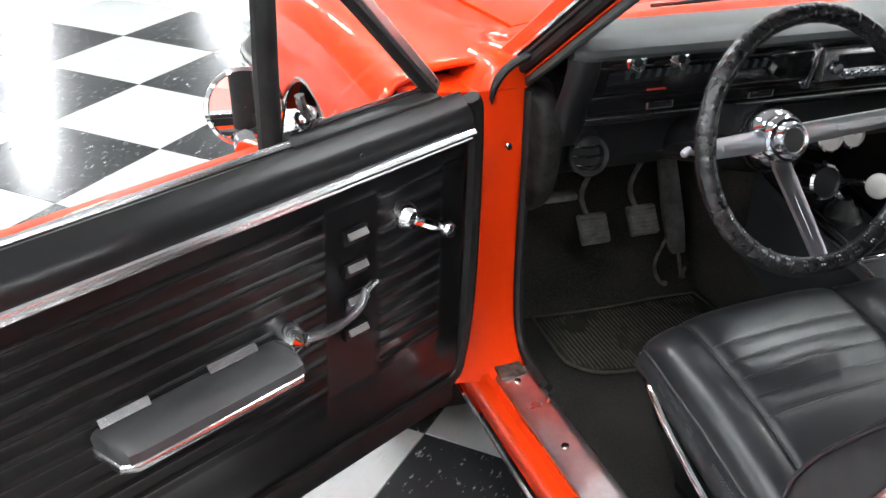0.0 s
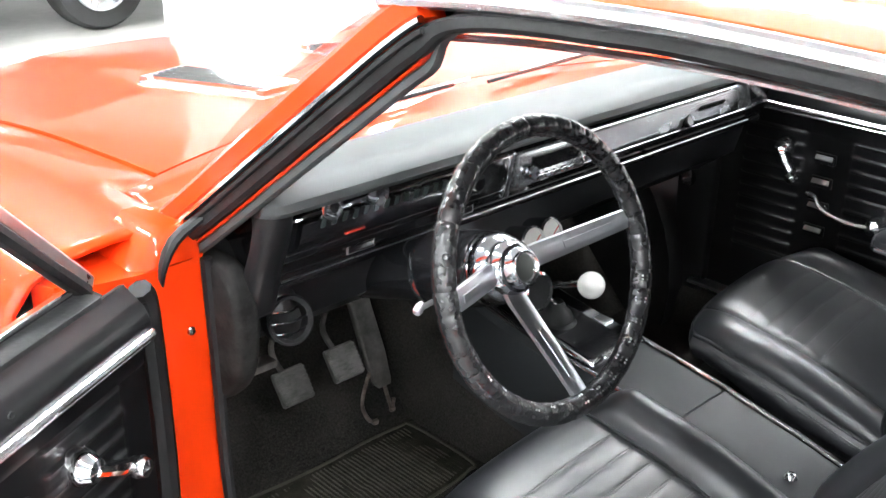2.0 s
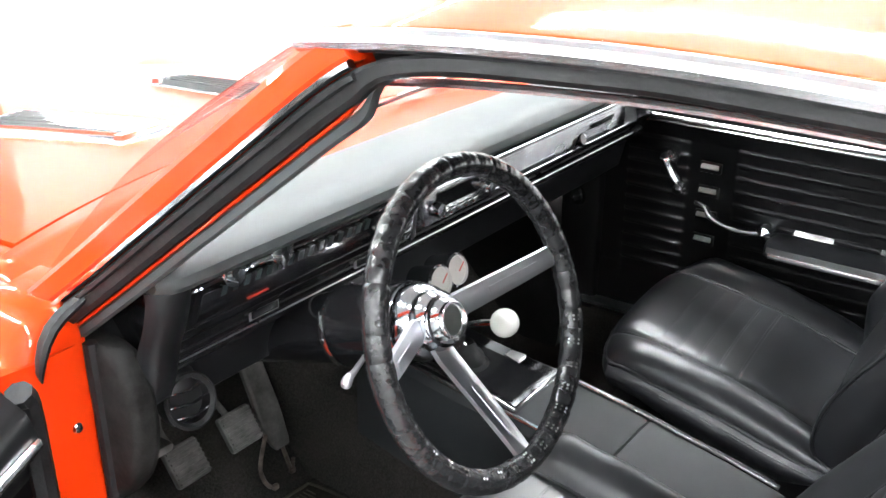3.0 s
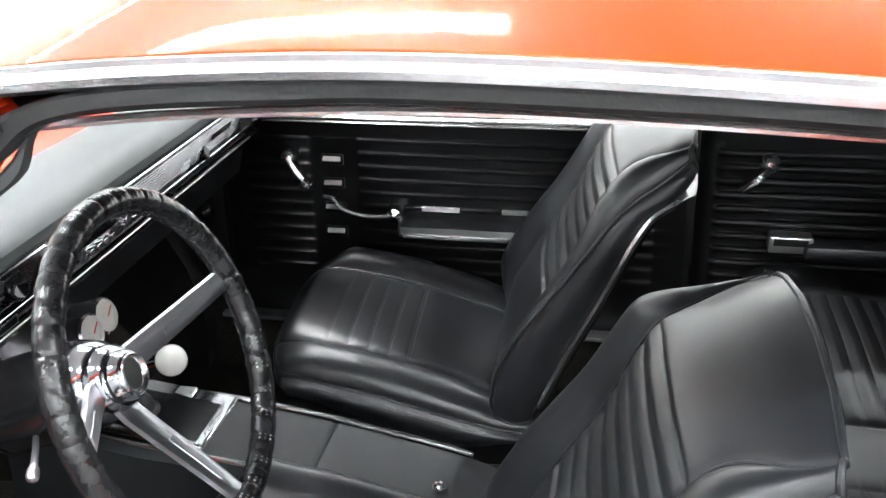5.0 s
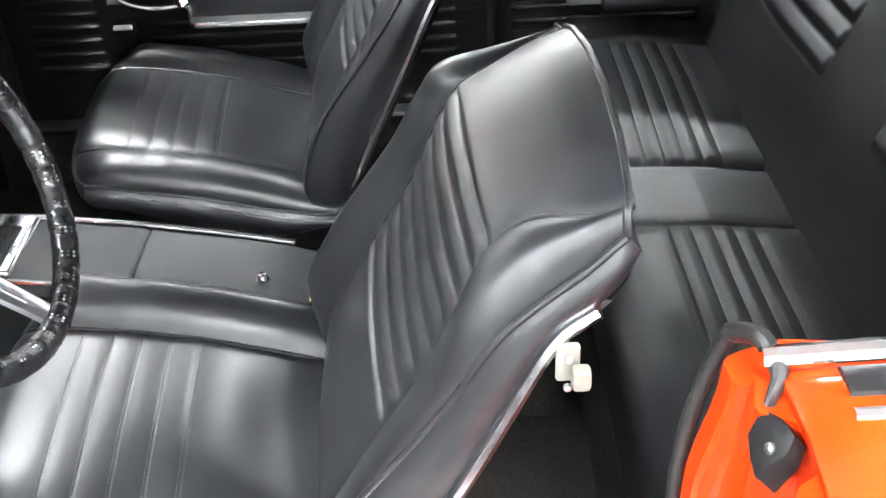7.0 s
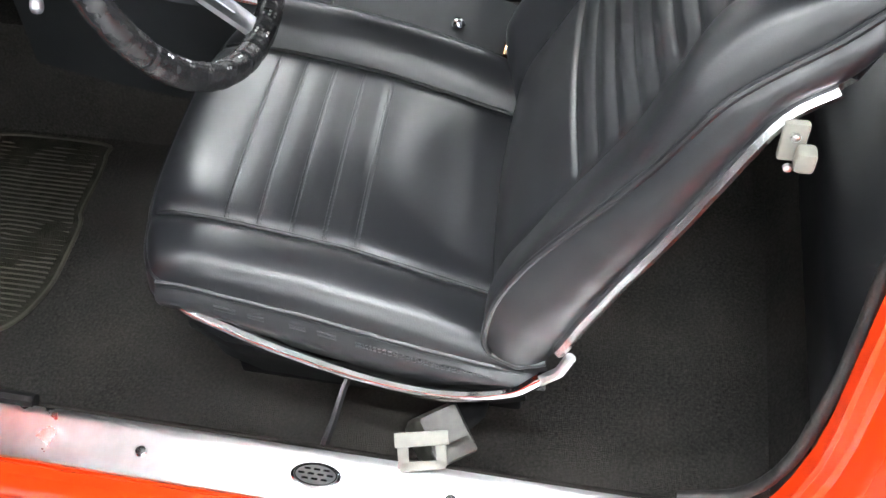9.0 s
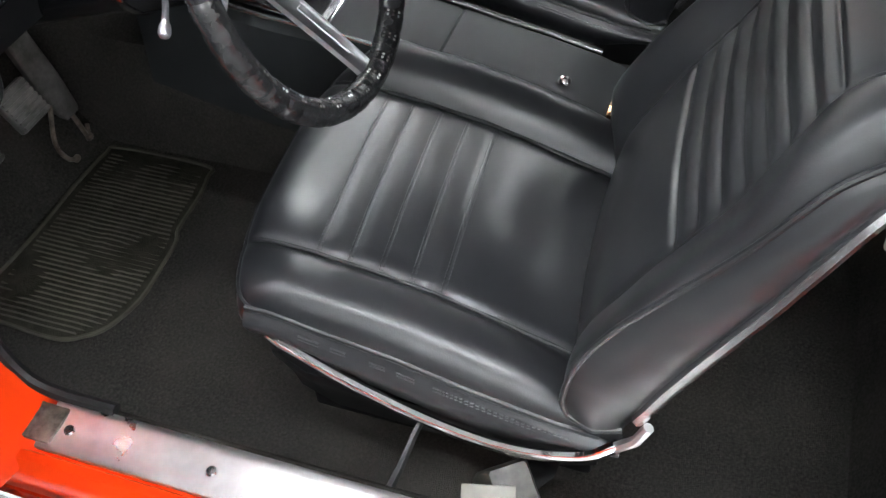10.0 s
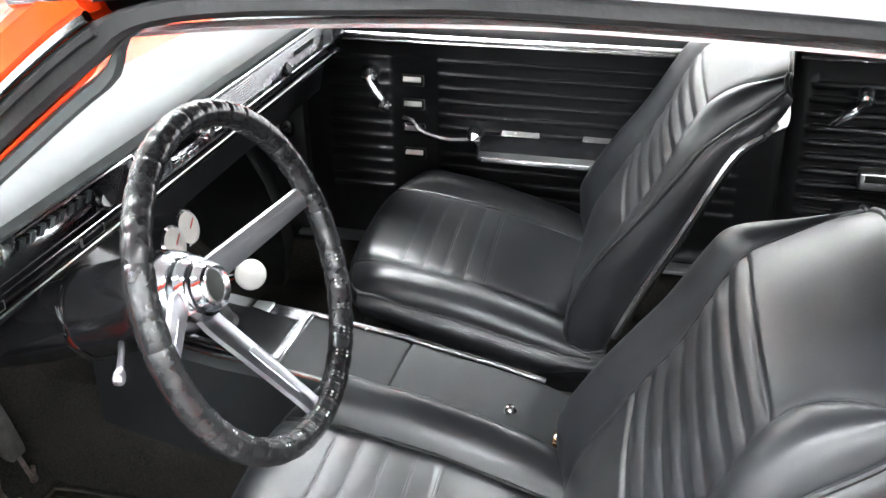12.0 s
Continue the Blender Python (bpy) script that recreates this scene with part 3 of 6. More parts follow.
# rear quarters
def quarter_pt(sx):
    prof = [(-0.690, 0.880), (-0.74, 0.902), (-0.80, 0.908), (-0.87, 0.898), (-0.915, 0.870), (-0.938, 0.81), (-0.952, 0.70), (-0.952, 0.55), (-0.935, 0.40), (-0.90, 0.25)]

    def fn(u, v):
        y = -1.062 - 1.95 * u
        k = v * (len(prof) - 1)
        i = min(int(k), len(prof) - 2)
        f = k - i
        x = prof[i][0] * (1 - f) + prof[i + 1][0] * f
        z = prof[i][1] * (1 - f) + prof[i + 1][1] * f
        hip = 0.03 * math.sin(math.pi * min(1, u * 1.3))
        if abs(y + 2.39) < 0.38 and v > 0.55:
            z = max(z, min(0.70, 0.335 + math.sqrt(0.38 ** 2 - (y + 2.39) ** 2)))
        return (x * sx, y, z + hip * (1 - v))
    return fn


JAMB = [(-0.676, -1.080), (-0.678, -1.046), (-0.683, -1.037), (-0.688, -1.033), (-0.709, -1.034), (-0.714, -1.037), (-0.717, -1.045), (-0.723, -1.046), (-0.758, -1.039), (-0.764, -1.041), (-0.768, -1.049), (-0.774, -1.062), (-0.783, -1.068), (-0.812, -1.070), (-0.820, -1.064), (-0.829, -1.049), (-0.836, -1.045), (-0.880, -1.040), (-0.918, -1.046), (-0.940, -1.066), (-0.93, -1.12), (-0.68, -1.12)]


def jamb_ring(z, sx=1):
    foot = max(0.0, (0.56 - z) / 0.20) ** 2
    bow = 0.016 * smooth01((0.885 - z) / 0.13)
    lean = 0.010 * smooth01((z - 0.70) / 0.18)
    ring = []
    for x, y in JAMB:
        near = smooth01((x + 0.745) / 0.035) if y > -1.07 else 0.0
        ring.append(((x - lean * near) * sx, y + bow * near + 0.035 * foot * (1 if y > -1.085 else 0.3), z + (0.02 * max(0.0, (z - 0.86) / 0.04) if x < -0.72 else 0)))
    return ring


for sx in (1, -1):
    q = part("rear_quarter", sheet(quarter_pt(sx), 40, 27), PAINT, car, "glossy orange-red rear quarter panel", solid=0.01)
    if sx > 0:
        part("door_jamb", loft([jamb_ring(z, sx) for z in (0.35, 0.37, 0.40, 0.44, 0.50, 0.56, 0.64, 0.70, 0.74, 0.77, 0.80, 0.82, 0.84, 0.86, 0.885)]), PAINT, q, "glossy orange-red lock post", sharp=28)
    part("belt_moulding", tube([(-0.725 * sx, -1.05, 0.912), (-0.73 * sx, -1.3, 0.925), (-0.74 * sx, -1.6, 0.935)], 0.009, 8), CHROME, q, "bright belt moulding")
    part("belt_moulding", tube([(-0.785 * sx, -1.095, 0.912), (-0.79 * sx, -1.3, 0.922), (-0.80 * sx, -1.6, 0.930)], 0.006, 8), CHROME, q)
    part("window_seal", tube([(-0.752 * sx, -1.100, 0.908), (-0.758 * sx, -1.3, 0.920), (-0.766 * sx, -1.6, 0.932)], 0.018, 8, squash=0.5), RUBBER, q)
    part("sail_panel", sheet(lambda u, v, sx=sx: (lambda a, b: (a[0] + (b[0] - a[0]) * v, a[1] + (b[1] - a[1]) * v, a[2] + (b[2] - a[2]) * v))
         ((-0.74 * sx, -1.60 - 0.60 * u, 0.93), (lambda p: (p.x * sx, p.y - 0.22 * u, p.z))(rail[int(round((0.77 + 0.23 * u) * (NR - 1)))])), 8, 8), PAINT, q, solid=0.02)
for sx in (1, -1):
    part("sail_lining", sheet(lambda u, v, sx=sx: (lambda a, b: (a[0] + (b[0] - a[0]) * v, a[1] + (b[1] - a[1]) * v, a[2] + (b[2] - a[2]) * v))
         ((-0.70 * sx, -1.53 - 0.65 * u, 0.80), (lambda p: (p.x * 0.955 * sx, p.y - 0.22 * u + 0.02, p.z - 0.01))(rail[int(round((0.76 + 0.24 * u) * (NR - 1)))])), 8, 8), PLASTIC, car, "black rear side lining", solid=0.01)
strip = spline([(-0.681, -1.038, 0.896), (-0.680, -1.026, 0.851), (-0.678, -1.018, 0.795), (-0.677, -1.015, 0.742), (-0.676, -1.016, 0.66), (-0.678, -1.014, 0.58), (-0.682, -1.000, 0.46), (-0.686, -0.965, 0.390), (-0.692, -0.90, 0.370)], 9)
part("weatherstrip", tube(strip, [0.0072 + 0.0016 * noise.noise((k * 0.45, 3.0, 0.0)) for k in range(len(strip))], 10), WORNRUBBER, car, "worn black rubber door seal", sharp=60)
part("seal_cap", tube(spline([(-0.680, -1.036, 0.884), (-0.684, -1.040, 0.900), (-0.694, -1.046, 0.909), (-0.708, -1.054, 0.915), (-0.722, -1.060, 0.910), (-0.738, -1.060, 0.906), (-0.752, -1.052, 0.898), (-0.762, -1.046, 0.884)], 5), [0.008] * 6 + [0.010] * 10 + [0.009] * 8 + [0.008, 0.007, 0.0065, 0.006, 0.006, 0.0055, 0.005, 0.005, 0.005, 0.005, 0.005, 0.005], 10, squash=0.8), WORNRUBBER, car, "torn black rubber seal end")
flap = [(-0.760, -1.046, 0.896), (-0.774, -1.052, 0.902), (-0.791, -1.056, 0.902), (-0.799, -1.050, 0.891), (-0.797, -1.044, 0.876), (-0.793, -1.040, 0.860), (-0.780, -1.039, 0.866), (-0.762, -1.040, 0.876)]
latch = part("latch_bumper", loft([[(x, y - 0.010, z - 0.012) for x, y, z in flap], [(x, y, z) for x, y, z in flap], [(-0.780 + (x + 0.780) * 0.86, y + 0.005, 0.886 + (z - 0.886) * 0.86) for x, y, z in flap]]), RUBBER, car, "black rubber bumper block on the lock post", sharp=50)
part("bolt", lathe([(0.0045, -0.002), (0.0042, 0.002), (0.0005, 0.003)], (-0.788, -1.043, 0.888), (-0.3, 0.85, 0.4), 12), STEEL, latch)
part("rear_deck", sheet(lambda u, v: (-0.78 + 1.56 * u, -1.95 - 1.06 * v, 0.93 - 0.03 * v + 0.03 * math.sin(math.pi * u)), 10, 10), PAINT, car, "orange-red trunk lid", solid=0.02)
part("tail_panel", box((0, -3.0, 0.60), (1.80, 0.08, 0.58), 0.03), PAINT, car, "orange-red tail panel")
rear_glass = part("rear_window", sheet(lambda u, v: (-0.63 - 0.03 * v + (1.26 + 0.06 * v) * u, -1.47 - 0.50 * v, 1.150 - 0.21 * v + 0.085 * math.sin(math.pi * u) * (1 - v)), 12, 6), REAR_GLASS, car, "sloping rear window")
rear_glass.visible_shadow = False
part("parcel_shelf", box((0, -1.80, 0.90), (1.36, 0.36, 0.02)), PLASTIC, car, "black parcel shelf", flat=True)
part("bulkhead", box((0, 0.62, 0.585), (1.40, 0.02, 0.46)), RUBBER, car, "black firewall", flat=True)

# ---- doors ----
PITCH, RID0, RIDN = 0.0292, 0.470, 11


def door_map(driver):
    if driver:
        o, u, n = Vector((-0.835, -0.064, 0)), Vector((-0.885, -0.466, 0)).normalized(), Vector((0.466, -0.885, 0)).normalized()
    else:
        o, u, n = Vector((0.702, 0.072, 0)), Vector((0, -1, 0)), Vector((-1, 0, 0))
    return lambda s, k, z: tuple(o + u * s + n * k + Vector((0, 0, z)))


RIB_STEPS = (0.0, 0.25, 0.5, 0.68, 0.72, 0.77, 0.82, 0.87, 0.92, 0.96)


def rib(f):
    """Section of one rib: a band that leans out a little, with a rounded bead along its top."""
    if f < 0.68:
        return 0.25 + 0.25 * f / 0.68
    return 0.5 * (1 - smooth01((f - 0.68) / 0.32)) + 0.5 * math.sin(math.pi * (f - 0.68) / 0.32) + 0.25 * smooth01((f - 0.68) / 0.32)


def panel_n(s, z, length):
    """How far the door trim stands out at a place."""
    if z > 0.80:
        t = (z - 0.80) / 0.095
        return 0.016 * math.sin(math.pi * min(1, t * 1.15)) ** 0.8 - 0.03 * max(0, t - 0.72) ** 1.5 * 4 if t > 0.3 else 0.002
    if z < RID0 or z > RID0 + PITCH * RIDN - 0.0001:
        return 0.0 if z > 0.40 else -0.018 * ((0.40 - z) / 0.06) ** 2
    inside = max(min(smooth01((s - 0.052) / 0.008), smooth01((0.198 - s) / 0.008)), min(smooth01((s - 0.300) / 0.008), smooth01((length - 0.06 - s) / 0.01)))
    return 0.0070 * inside * rib(((z - RID0) / PITCH) % 1.0) - 0.001


def wedge(s0, s1, k, z, f=1.0):
    """Small bar with its bright face turned up."""
    return loft([[(s, k - 0.004, z + 0.008 * f), (s, k, z + 0.008 * f), (s, k + 0.009 * f, z - 0.003 * f), (s, k + 0.008 * f, z - 0.006 * f), (s, k - 0.004, z - 0.006 * f)] for s in (s0, s0 + 0.002, s1 - 0.002, s1)])


def make_door(driver, length):
    M = door_map(driver)
    shell_prof = [(-0.020, 0.885), (-0.020, 0.36), (-0.035, 0.325), (-0.11, 0.300), (-0.150, 0.36), (-0.172, 0.50), (-0.176, 0.66), (-0.160, 0.78),
                  (-0.128, 0.855), (-0.112, 0.868), (-0.092, 0.870), (-0.085, 0.86), (-0.08, 0.80), (-0.05, 0.80), (-0.045, 0.86)]
    if not driver:
        shell_prof = [(k - 0.01, z) for k, z in shell_prof]
    d = part("car_door", mapped(extrude(shell_prof, lambda w, k, z: (w, k, z), -0.005, length, 8), M), PAINT, car,
             "open orange-red car door with black ribbed trim" if driver else "closed orange-red car door with black ribbed trim")
    ss = sorted(set([0.0, 0.02, 0.045, 0.052, 0.056, 0.060, 0.19, 0.194, 0.198, 0.205, 0.296, 0.300, 0.304, 0.308, length - 0.07, length - 0.064, length - 0.06, length] + [0.35 + 0.05 * k for k in range(int((length - 0.45) / 0.05))]))
    zs = [0.36, 0.37, 0.385, 0.40, 0.43, RID0 - 0.001] + [RID0 + PITCH * (i + f) for i in range(RIDN) for f in RIB_STEPS] + [RID0 + PITCH * RIDN, 0.80, 0.815, 0.826, 0.832, 0.84, 0.85, 0.86, 0.87, 0.878, 0.886, 0.891, 0.894]
    rings = [[M(s, panel_n(s, z, length), z) for z in zs] + [M(s, -0.024, z) for z in (0.892, 0.60, 0.362)] for s in ss]
    trim = part("door_trim", loft(rings), VINYL_DOOR, d, "black ribbed vinyl door panel", sharp=50)
    bar = lambda s0, s1, k, z, r, sq=1.0: mapped(tube([(s0, k, z), ((s0 + s1) / 2, k, z), (s1, k, z)], r, 8, squash=sq), M)
    part("trim_moulding", bar(0.004, length - 0.01, 0.0195, 0.838, 0.0052, 1.2), SATIN, d, "thin bright trim strip")
    part("trim_moulding", bar(0.004, length - 0.01, 0.0130, 0.8265, 0.0034), SATIN, d)
    part("window_wiper_strip", bar(0.02 if not driver else 0.34, length, -0.023, 0.8990, 0.0058), SATIN, d, "thin bright window strip")
    part("window_slot", bar(0.0, length, -0.062, 0.866, 0.018, 0.7), RUBBER, d, "black window channel")
    # four embossed tabs
    for z in (0.742, 0.689, 0.634, 0.579):
        t = part("trim_tab", mapped(box((0.248, 0.005, z), (0.048, 0.010, 0.024), 0.003), M), VINYL_DOOR, d)
        part("tab_edge", mapped(wedge(0.229, 0.267, 0.0095, z + 0.003, 0.75), M), STEEL, t, "bright tab edge", flat=True)
    # window crank
    cb, ce = ((0.151, 0.742), (0.086, 0.706)) if driver else ((0.158, 0.752), (0.196, 0.695))
    crank = part("window_crank", mapped(lathe([(0.022, -0.004), (0.0225, 0.010), (0.020, 0.018), (0.0165, 0.025), (0.014, 0.030), (0.0005, 0.033)], (cb[0], 0.004, cb[1]), (0, 1, 0), 20), M), CHROME, d, "chrome window crank")
    part("crank_arm", mapped(tube([(cb[0], 0.028, cb[1]), (cb[0] * 0.5 + ce[0] * 0.5, 0.031, cb[1] * 0.5 + ce[1] * 0.5), (ce[0], 0.028, ce[1])], [0.012, 0.0135, 0.010], 8, squash=0.7), M), CHROME, crank)
    part("crank_knob", mapped(lathe([(0.008, 0), (0.0135, 0.008), (0.0145, 0.018), (0.011, 0.027), (0.0005, 0.030)], (ce[0], 0.024, ce[1]), (0, 1, 0), 14), M), CHROME, crank)
    # inner door handle
    h = part("door_handle", mapped(lathe([(0.021, -0.004), (0.022, 0.010), (0.019, 0.022), (0.016, 0.034), (0.0005, 0.040)], (0.384, 0.004, 0.632), (0, 1, 0), 20), M), CHROME, d, "chrome inner door handle")
    part("handle_lever", mapped(tube(spline([(0.384, 0.030, 0.632), (0.340, 0.040, 0.631), (0.298, 0.043, 0.638), (0.270, 0.041, 0.650), (0.256, 0.036, 0.664), (0.232, 0.030, 0.668)], 5), [0.010] * 8 + [0.0085] * 9 + [0.0075] * 9, 8, squash=0.7), M), SATIN, h)
    # armrest
    a0, a1 = 0.392, 0.69
    rings = []
    for f, g in ((0, 0.35), (0.012, 0.75), (0.04, 0.96), (0.1, 1), (0.9, 1), (0.96, 0.96), (0.988, 0.75), (1, 0.4)):
        s = a0 + (a1 - a0) * f
        rings.append([(s, 0.000, 0.612 - 0.014 * g), (s, 0.058 * g, 0.610 - 0.014 * g), (s, 0.069 * g, 0.610 - 0.009 * g), (s, 0.072 * g, 0.610 + 0.000 * g), (s, 0.068 * g, 0.612 + 0.009 * g), (s, 0.055 * g, 0.614 + 0.013 * g), (s, 0.03, 0.614 + 0.018 * g), (s, 0.0, 0.614 + 0.018 * g)])
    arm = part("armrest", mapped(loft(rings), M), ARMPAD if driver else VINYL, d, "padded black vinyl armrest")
    part("armrest_strip", mapped(tube([(a0 + 0.008, 0.058, 0.604), (a0 + 0.02, 0.071, 0.604), (a1 - 0.02, 0.071, 0.604), (a1 - 0.003, 0.062, 0.604), (a1 + 0.002, 0.012, 0.606)], 0.0042, 8, squash=1.5), M), SATIN, arm, "bright armrest strip")
    for s0, s1 in ((0.440, 0.520), (0.610, 0.682)):
        part("armrest_bracket", mapped(wedge(s0, s1, 0.008, 0.640, 0.85), M), SATIN, arm, "bright armrest bracket", flat=True)
    part("lock_button", mapped(lathe([(0.004, 0), (0.004, 0.002), (0.0005, 0.003)], (0.245, 0.018, 0.868), (0, 1, 0), 10), M), PLASTIC, d)
    part("door_edge", mapped(box((-0.012, -0.075, 0.60), (0.02, 0.12, 0.52), 0.01), M), PAINT, d, "painted door front edge")
    part("door_seal", mapped(tube(spline([(-0.012, -0.004, 0.885), (-0.024, -0.004, 0.84), (-0.024, -0.002, 0.6), (-0.016, -0.008, 0.42), (0.03, -0.012, 0.352), (0.3, -0.016, 0.335), (0.7, -0.016, 0.330)], 5), 0.015, 8), M), RUBBER, d, "black rubber door seal")
    part("kick_pad", mapped(box(((length) / 2, -0.004, 0.345), (length - 0.02, 0.02, 0.05), 0.008), M), RUBBER, d, "black lower door edge")
    return d, M


driver_door, DM = make_door(True, 1.12)
passenger_door, PM = make_door(False, 0.985)

# quarter vent window of the open door
post_x, post_top = 0.345, 1.20
vent = part("vent_window", mapped(tube([(post_x, -0.055, 0.86), (post_x, -0.058, 1.0), (post_x - 0.005, -0.062, post_top)], 0.0155, 10, squash=1.2), DM), RUBBER, driver_door, "black framed triangular vent window")
part("vent_bar", mapped(tube([(0.035, -0.045, 0.895), (0.19, -0.052, 1.055), (post_x - 0.01, -0.062, post_top)], 0.011, 8), DM), RUBBER, vent, "black rubber vent frame")
part("vent_frame", mapped(tube([(0.018, -0.060, 0.893), (0.172, -0.067, 1.058), (post_x - 0.02, -0.075, post_top + 0.012)], 0.014, 8, squash=1.3), DM), STEEL, vent, "bright outer vent frame")
part("vent_cap", mapped(box((post_x - 0.008, -0.062, post_top + 0.008), (0.045, 0.045, 0.03), 0.008), DM), RUBBER, vent)
part("vent_sill", mapped(tube([(0.06, -0.045, 0.905), (0.32, -0.048, 0.902)], 0.004, 6), DM), CHROME, vent, "thin bright vent sill")
part("vent_base", mapped(box((0.19, -0.040, 0.888), (0.30, 0.05, 0.022), 0.006), DM), RUBBER, vent)
pane = part("vent_pane", mapped(([(0.05, -0.052, 0.90), (post_x - 0.01, -0.055, 0.90), (post_x - 0.01, -0.060, post_top - 0.01)], [[0, 1, 2]]), DM), GLASS, vent, "clear vent glass", flat=True, solid=0.003)
pane.visible_shadow = False
vl = part("vent_latch", mapped(lathe([(0.016, 0), (0.017, 0.01), (0.012, 0.02), (0.0005, 0.024)], (0.300, -0.04, 0.925), (0, 1, 0), 16), DM), CHROME, vent, "chrome vent latch")
part("latch_lever", mapped(tube([(0.300, -0.022, 0.925), (0.318, -0.018, 0.945), (0.322, -0.02, 0.965)], 0.007, 8), DM), CHROME, vent)
# round door mirror
MC, MN = Vector(DM(0.314, -0.150, 0.913)), Vector((0.015, -0.988, 0.152)).normalized()
mir = part("door_mirror", lathe([(0.0005, -0.040), (0.030, -0.034), (0.050, -0.016), (0.0565, 0.0), (0.0565, 0.006), (0.052, 0.010), (0.049, 0.004)], MC, MN, 36), CHROME, driver_door, "round chrome door mirror")
part("mirror_glass", lathe([(0.0495, 0.002), (0.0495, 0.005), (0.0005, 0.005)], MC, MN, 36), MIRROR, mir, "round mirror glass")
part("mirror_stalk", tube([MC - MN * 0.03, MC - MN * 0.04 + Vector((0, 0, -0.03)), Vector(DM(0.335, -0.12, 0.862))], [0.012, 0.012, 0.018], 8), CHROME, mir)

# rear side trim, far side and near side
for sx in (1, -1):
    def QM(s, k, z, sx=sx):
        return ((0.705 - k) * sx, (-0.930 if sx > 0 else -1.125) - s, z)
    L = 0.60
    ss = [0.0, 0.03, 0.036, 0.042, 0.048, 0.15, 0.25, 0.35, 0.45, 0.52, 0.6]
    zs = [0.30, 0.40, RID0 - 0.001] + [RID0 + PITCH * (i + f) for i in range(RIDN) for f in RIB_STEPS] + [RID0 + PITCH * RIDN, 0.81, 0.84, 0.88]
    def qn(s, z):
        if z < RID0 or z > RID0 + PITCH * RIDN - 0.0001:
            return 0.0
        return 0.0070 * smooth01((s - 0.034) / 0.012) * rib(((z - RID0) / PITCH) % 1.0)
    V = [QM(s, qn(s, z), z) for s in ss for z in zs]
    nz = len(zs)
    qt = part("quarter_trim", (V, [[i * nz + j, (i + 1) * nz + j, (i + 1) * nz + j + 1, i * nz + j + 1] for i in range(len(ss) - 1) for j in range(nz - 1)]), VINYL_DOOR, car, "black ribbed rear side panel", solid=0.01, sharp=60)
    if sx > 0:
        part("trim_moulding", mapped(tube([(0.01, 0.004, 0.836), (0.59, 0.004, 0.836)], 0.004, 8), QM), CHROME, qt)
        crank = part("window_crank", mapped(lathe([(0.020, -0.004), (0.0205, 0.012), (0.016, 0.024), (0.010, 0.036), (0.0005, 0.038)], (0.132, 0.006, 0.770), (0, 1, 0), 18), QM), CHROME, qt, "chrome rear window crank")
        part("crank_arm", mapped(tube([(0.132, 0.036, 0.770), (0.105, 0.042, 0.745), (0.078, 0.040, 0.722)], [0.011, 0.013, 0.009], 8, squash=0.7), QM), CHROME, crank)
        ash = part("ashtray", mapped(box((0.185, 0.022, 0.610), (0.085, 0.04, 0.036), 0.006), QM), STEEL, qt, "small bright ashtray")
        part("ashtray_lid", mapped(box((0.185, 0.043, 0.617), (0.066, 0.004, 0.014), 0.001), QM), PLASTIC, ash)
        part("rear_armrest", mapped(box((0.36, 0.03, 0.600), (0.30, 0.06, 0.035), 0.012), QM), VINYL, qt, "small black rear armrest")
    else:
        part("inner_wall", mapped(box((0.3, -0.02, 0.6), (0.6, 0.02, 0.5)), QM), PLASTIC, qt, flat=True)

# far door post and sill
part("far_lock_post", box((0.722, -0.925, 0.60), (0.030, 0.075, 0.62), 0.004), PLASTIC, car, "black far lock post")
part("far_sill", box((0.765, -0.45, 0.30), (0.10, 1.35, 0.10), 0.01), PAINT, car, "orange-red far sill")
part("far_scuff_plate", box((0.680, -0.35, 0.372), (0.040, 0.90, 0.010), 0.003), SCUFF, car, "bright far sill plate")
part("far_post", box((0.71, 0.12, 0.60), (0.06, 0.10, 0.52), 0.01), PLASTIC, car, "black far kick panel")

# ---- dashboard ----
X0, X1 = -0.665, 0.675
PADP = [(1.0, 0.900), (0.62, 0.935), (0.28, 0.962), (-0.055, 0.974), (-0.085, 0.970), (-0.100, 0.957), (-0.102, 0.946), (-0.095, 0.938), (-0.07, 0.936), (0.28, 0.91), (1.0, 0.88)]


def pad_ring(x, g=1.0):
    """The rear edge runs straight across; the front follows the foot of the windscreen."""
    far = 0.135 + 0.055 * (1 - (x / 0.68) ** 2)
    out = []
    for y, z in PADP:
        yy = y if y <= 0 else y * far
        out.append((x, 0.05 + (yy - 0.05) * g, 0.935 + (z - 0.935) * g))
    return out


pad = part("dash_pad", loft([pad_ring(X0, 0.86), pad_ring(X0 + 0.012, 0.97)] + [pad_ring(X0 + 0.025 + (X1 - X0 - 0.05) * i / 20) for i in range(21)] + [pad_ring(X1 - 0.01, 0.97), pad_ring(X1, 0.86)]), PAD, car, "matt black padded dash top")
cap_line = spline([(0, -0.02, 0.950), (0, -0.062, 0.954), (0, -0.086, 0.936), (0, -0.078, 0.895), (0, -0.058, 0.850), (0, -0.044, 0.805), (0, -0.030, 0.772)], 6)
part("dash_end_cap", loft([[(x, p.y + dy, p.z + dz) for p in cap_line] + [(x, p.y + 0.030, p.z - 0.006) for p in cap_line[::-1]] for x, dy, dz in ((-0.664, 0.016, -0.010), (-0.658, 0.006, -0.004), (-0.648, 0.0, 0.0), (-0.630, 0.002, 0.0), (-0.618, 0.006, -0.002), (-0.612, 0.014, -0.006))]), PLASTIC, car, "padded black dash end", sharp=60)
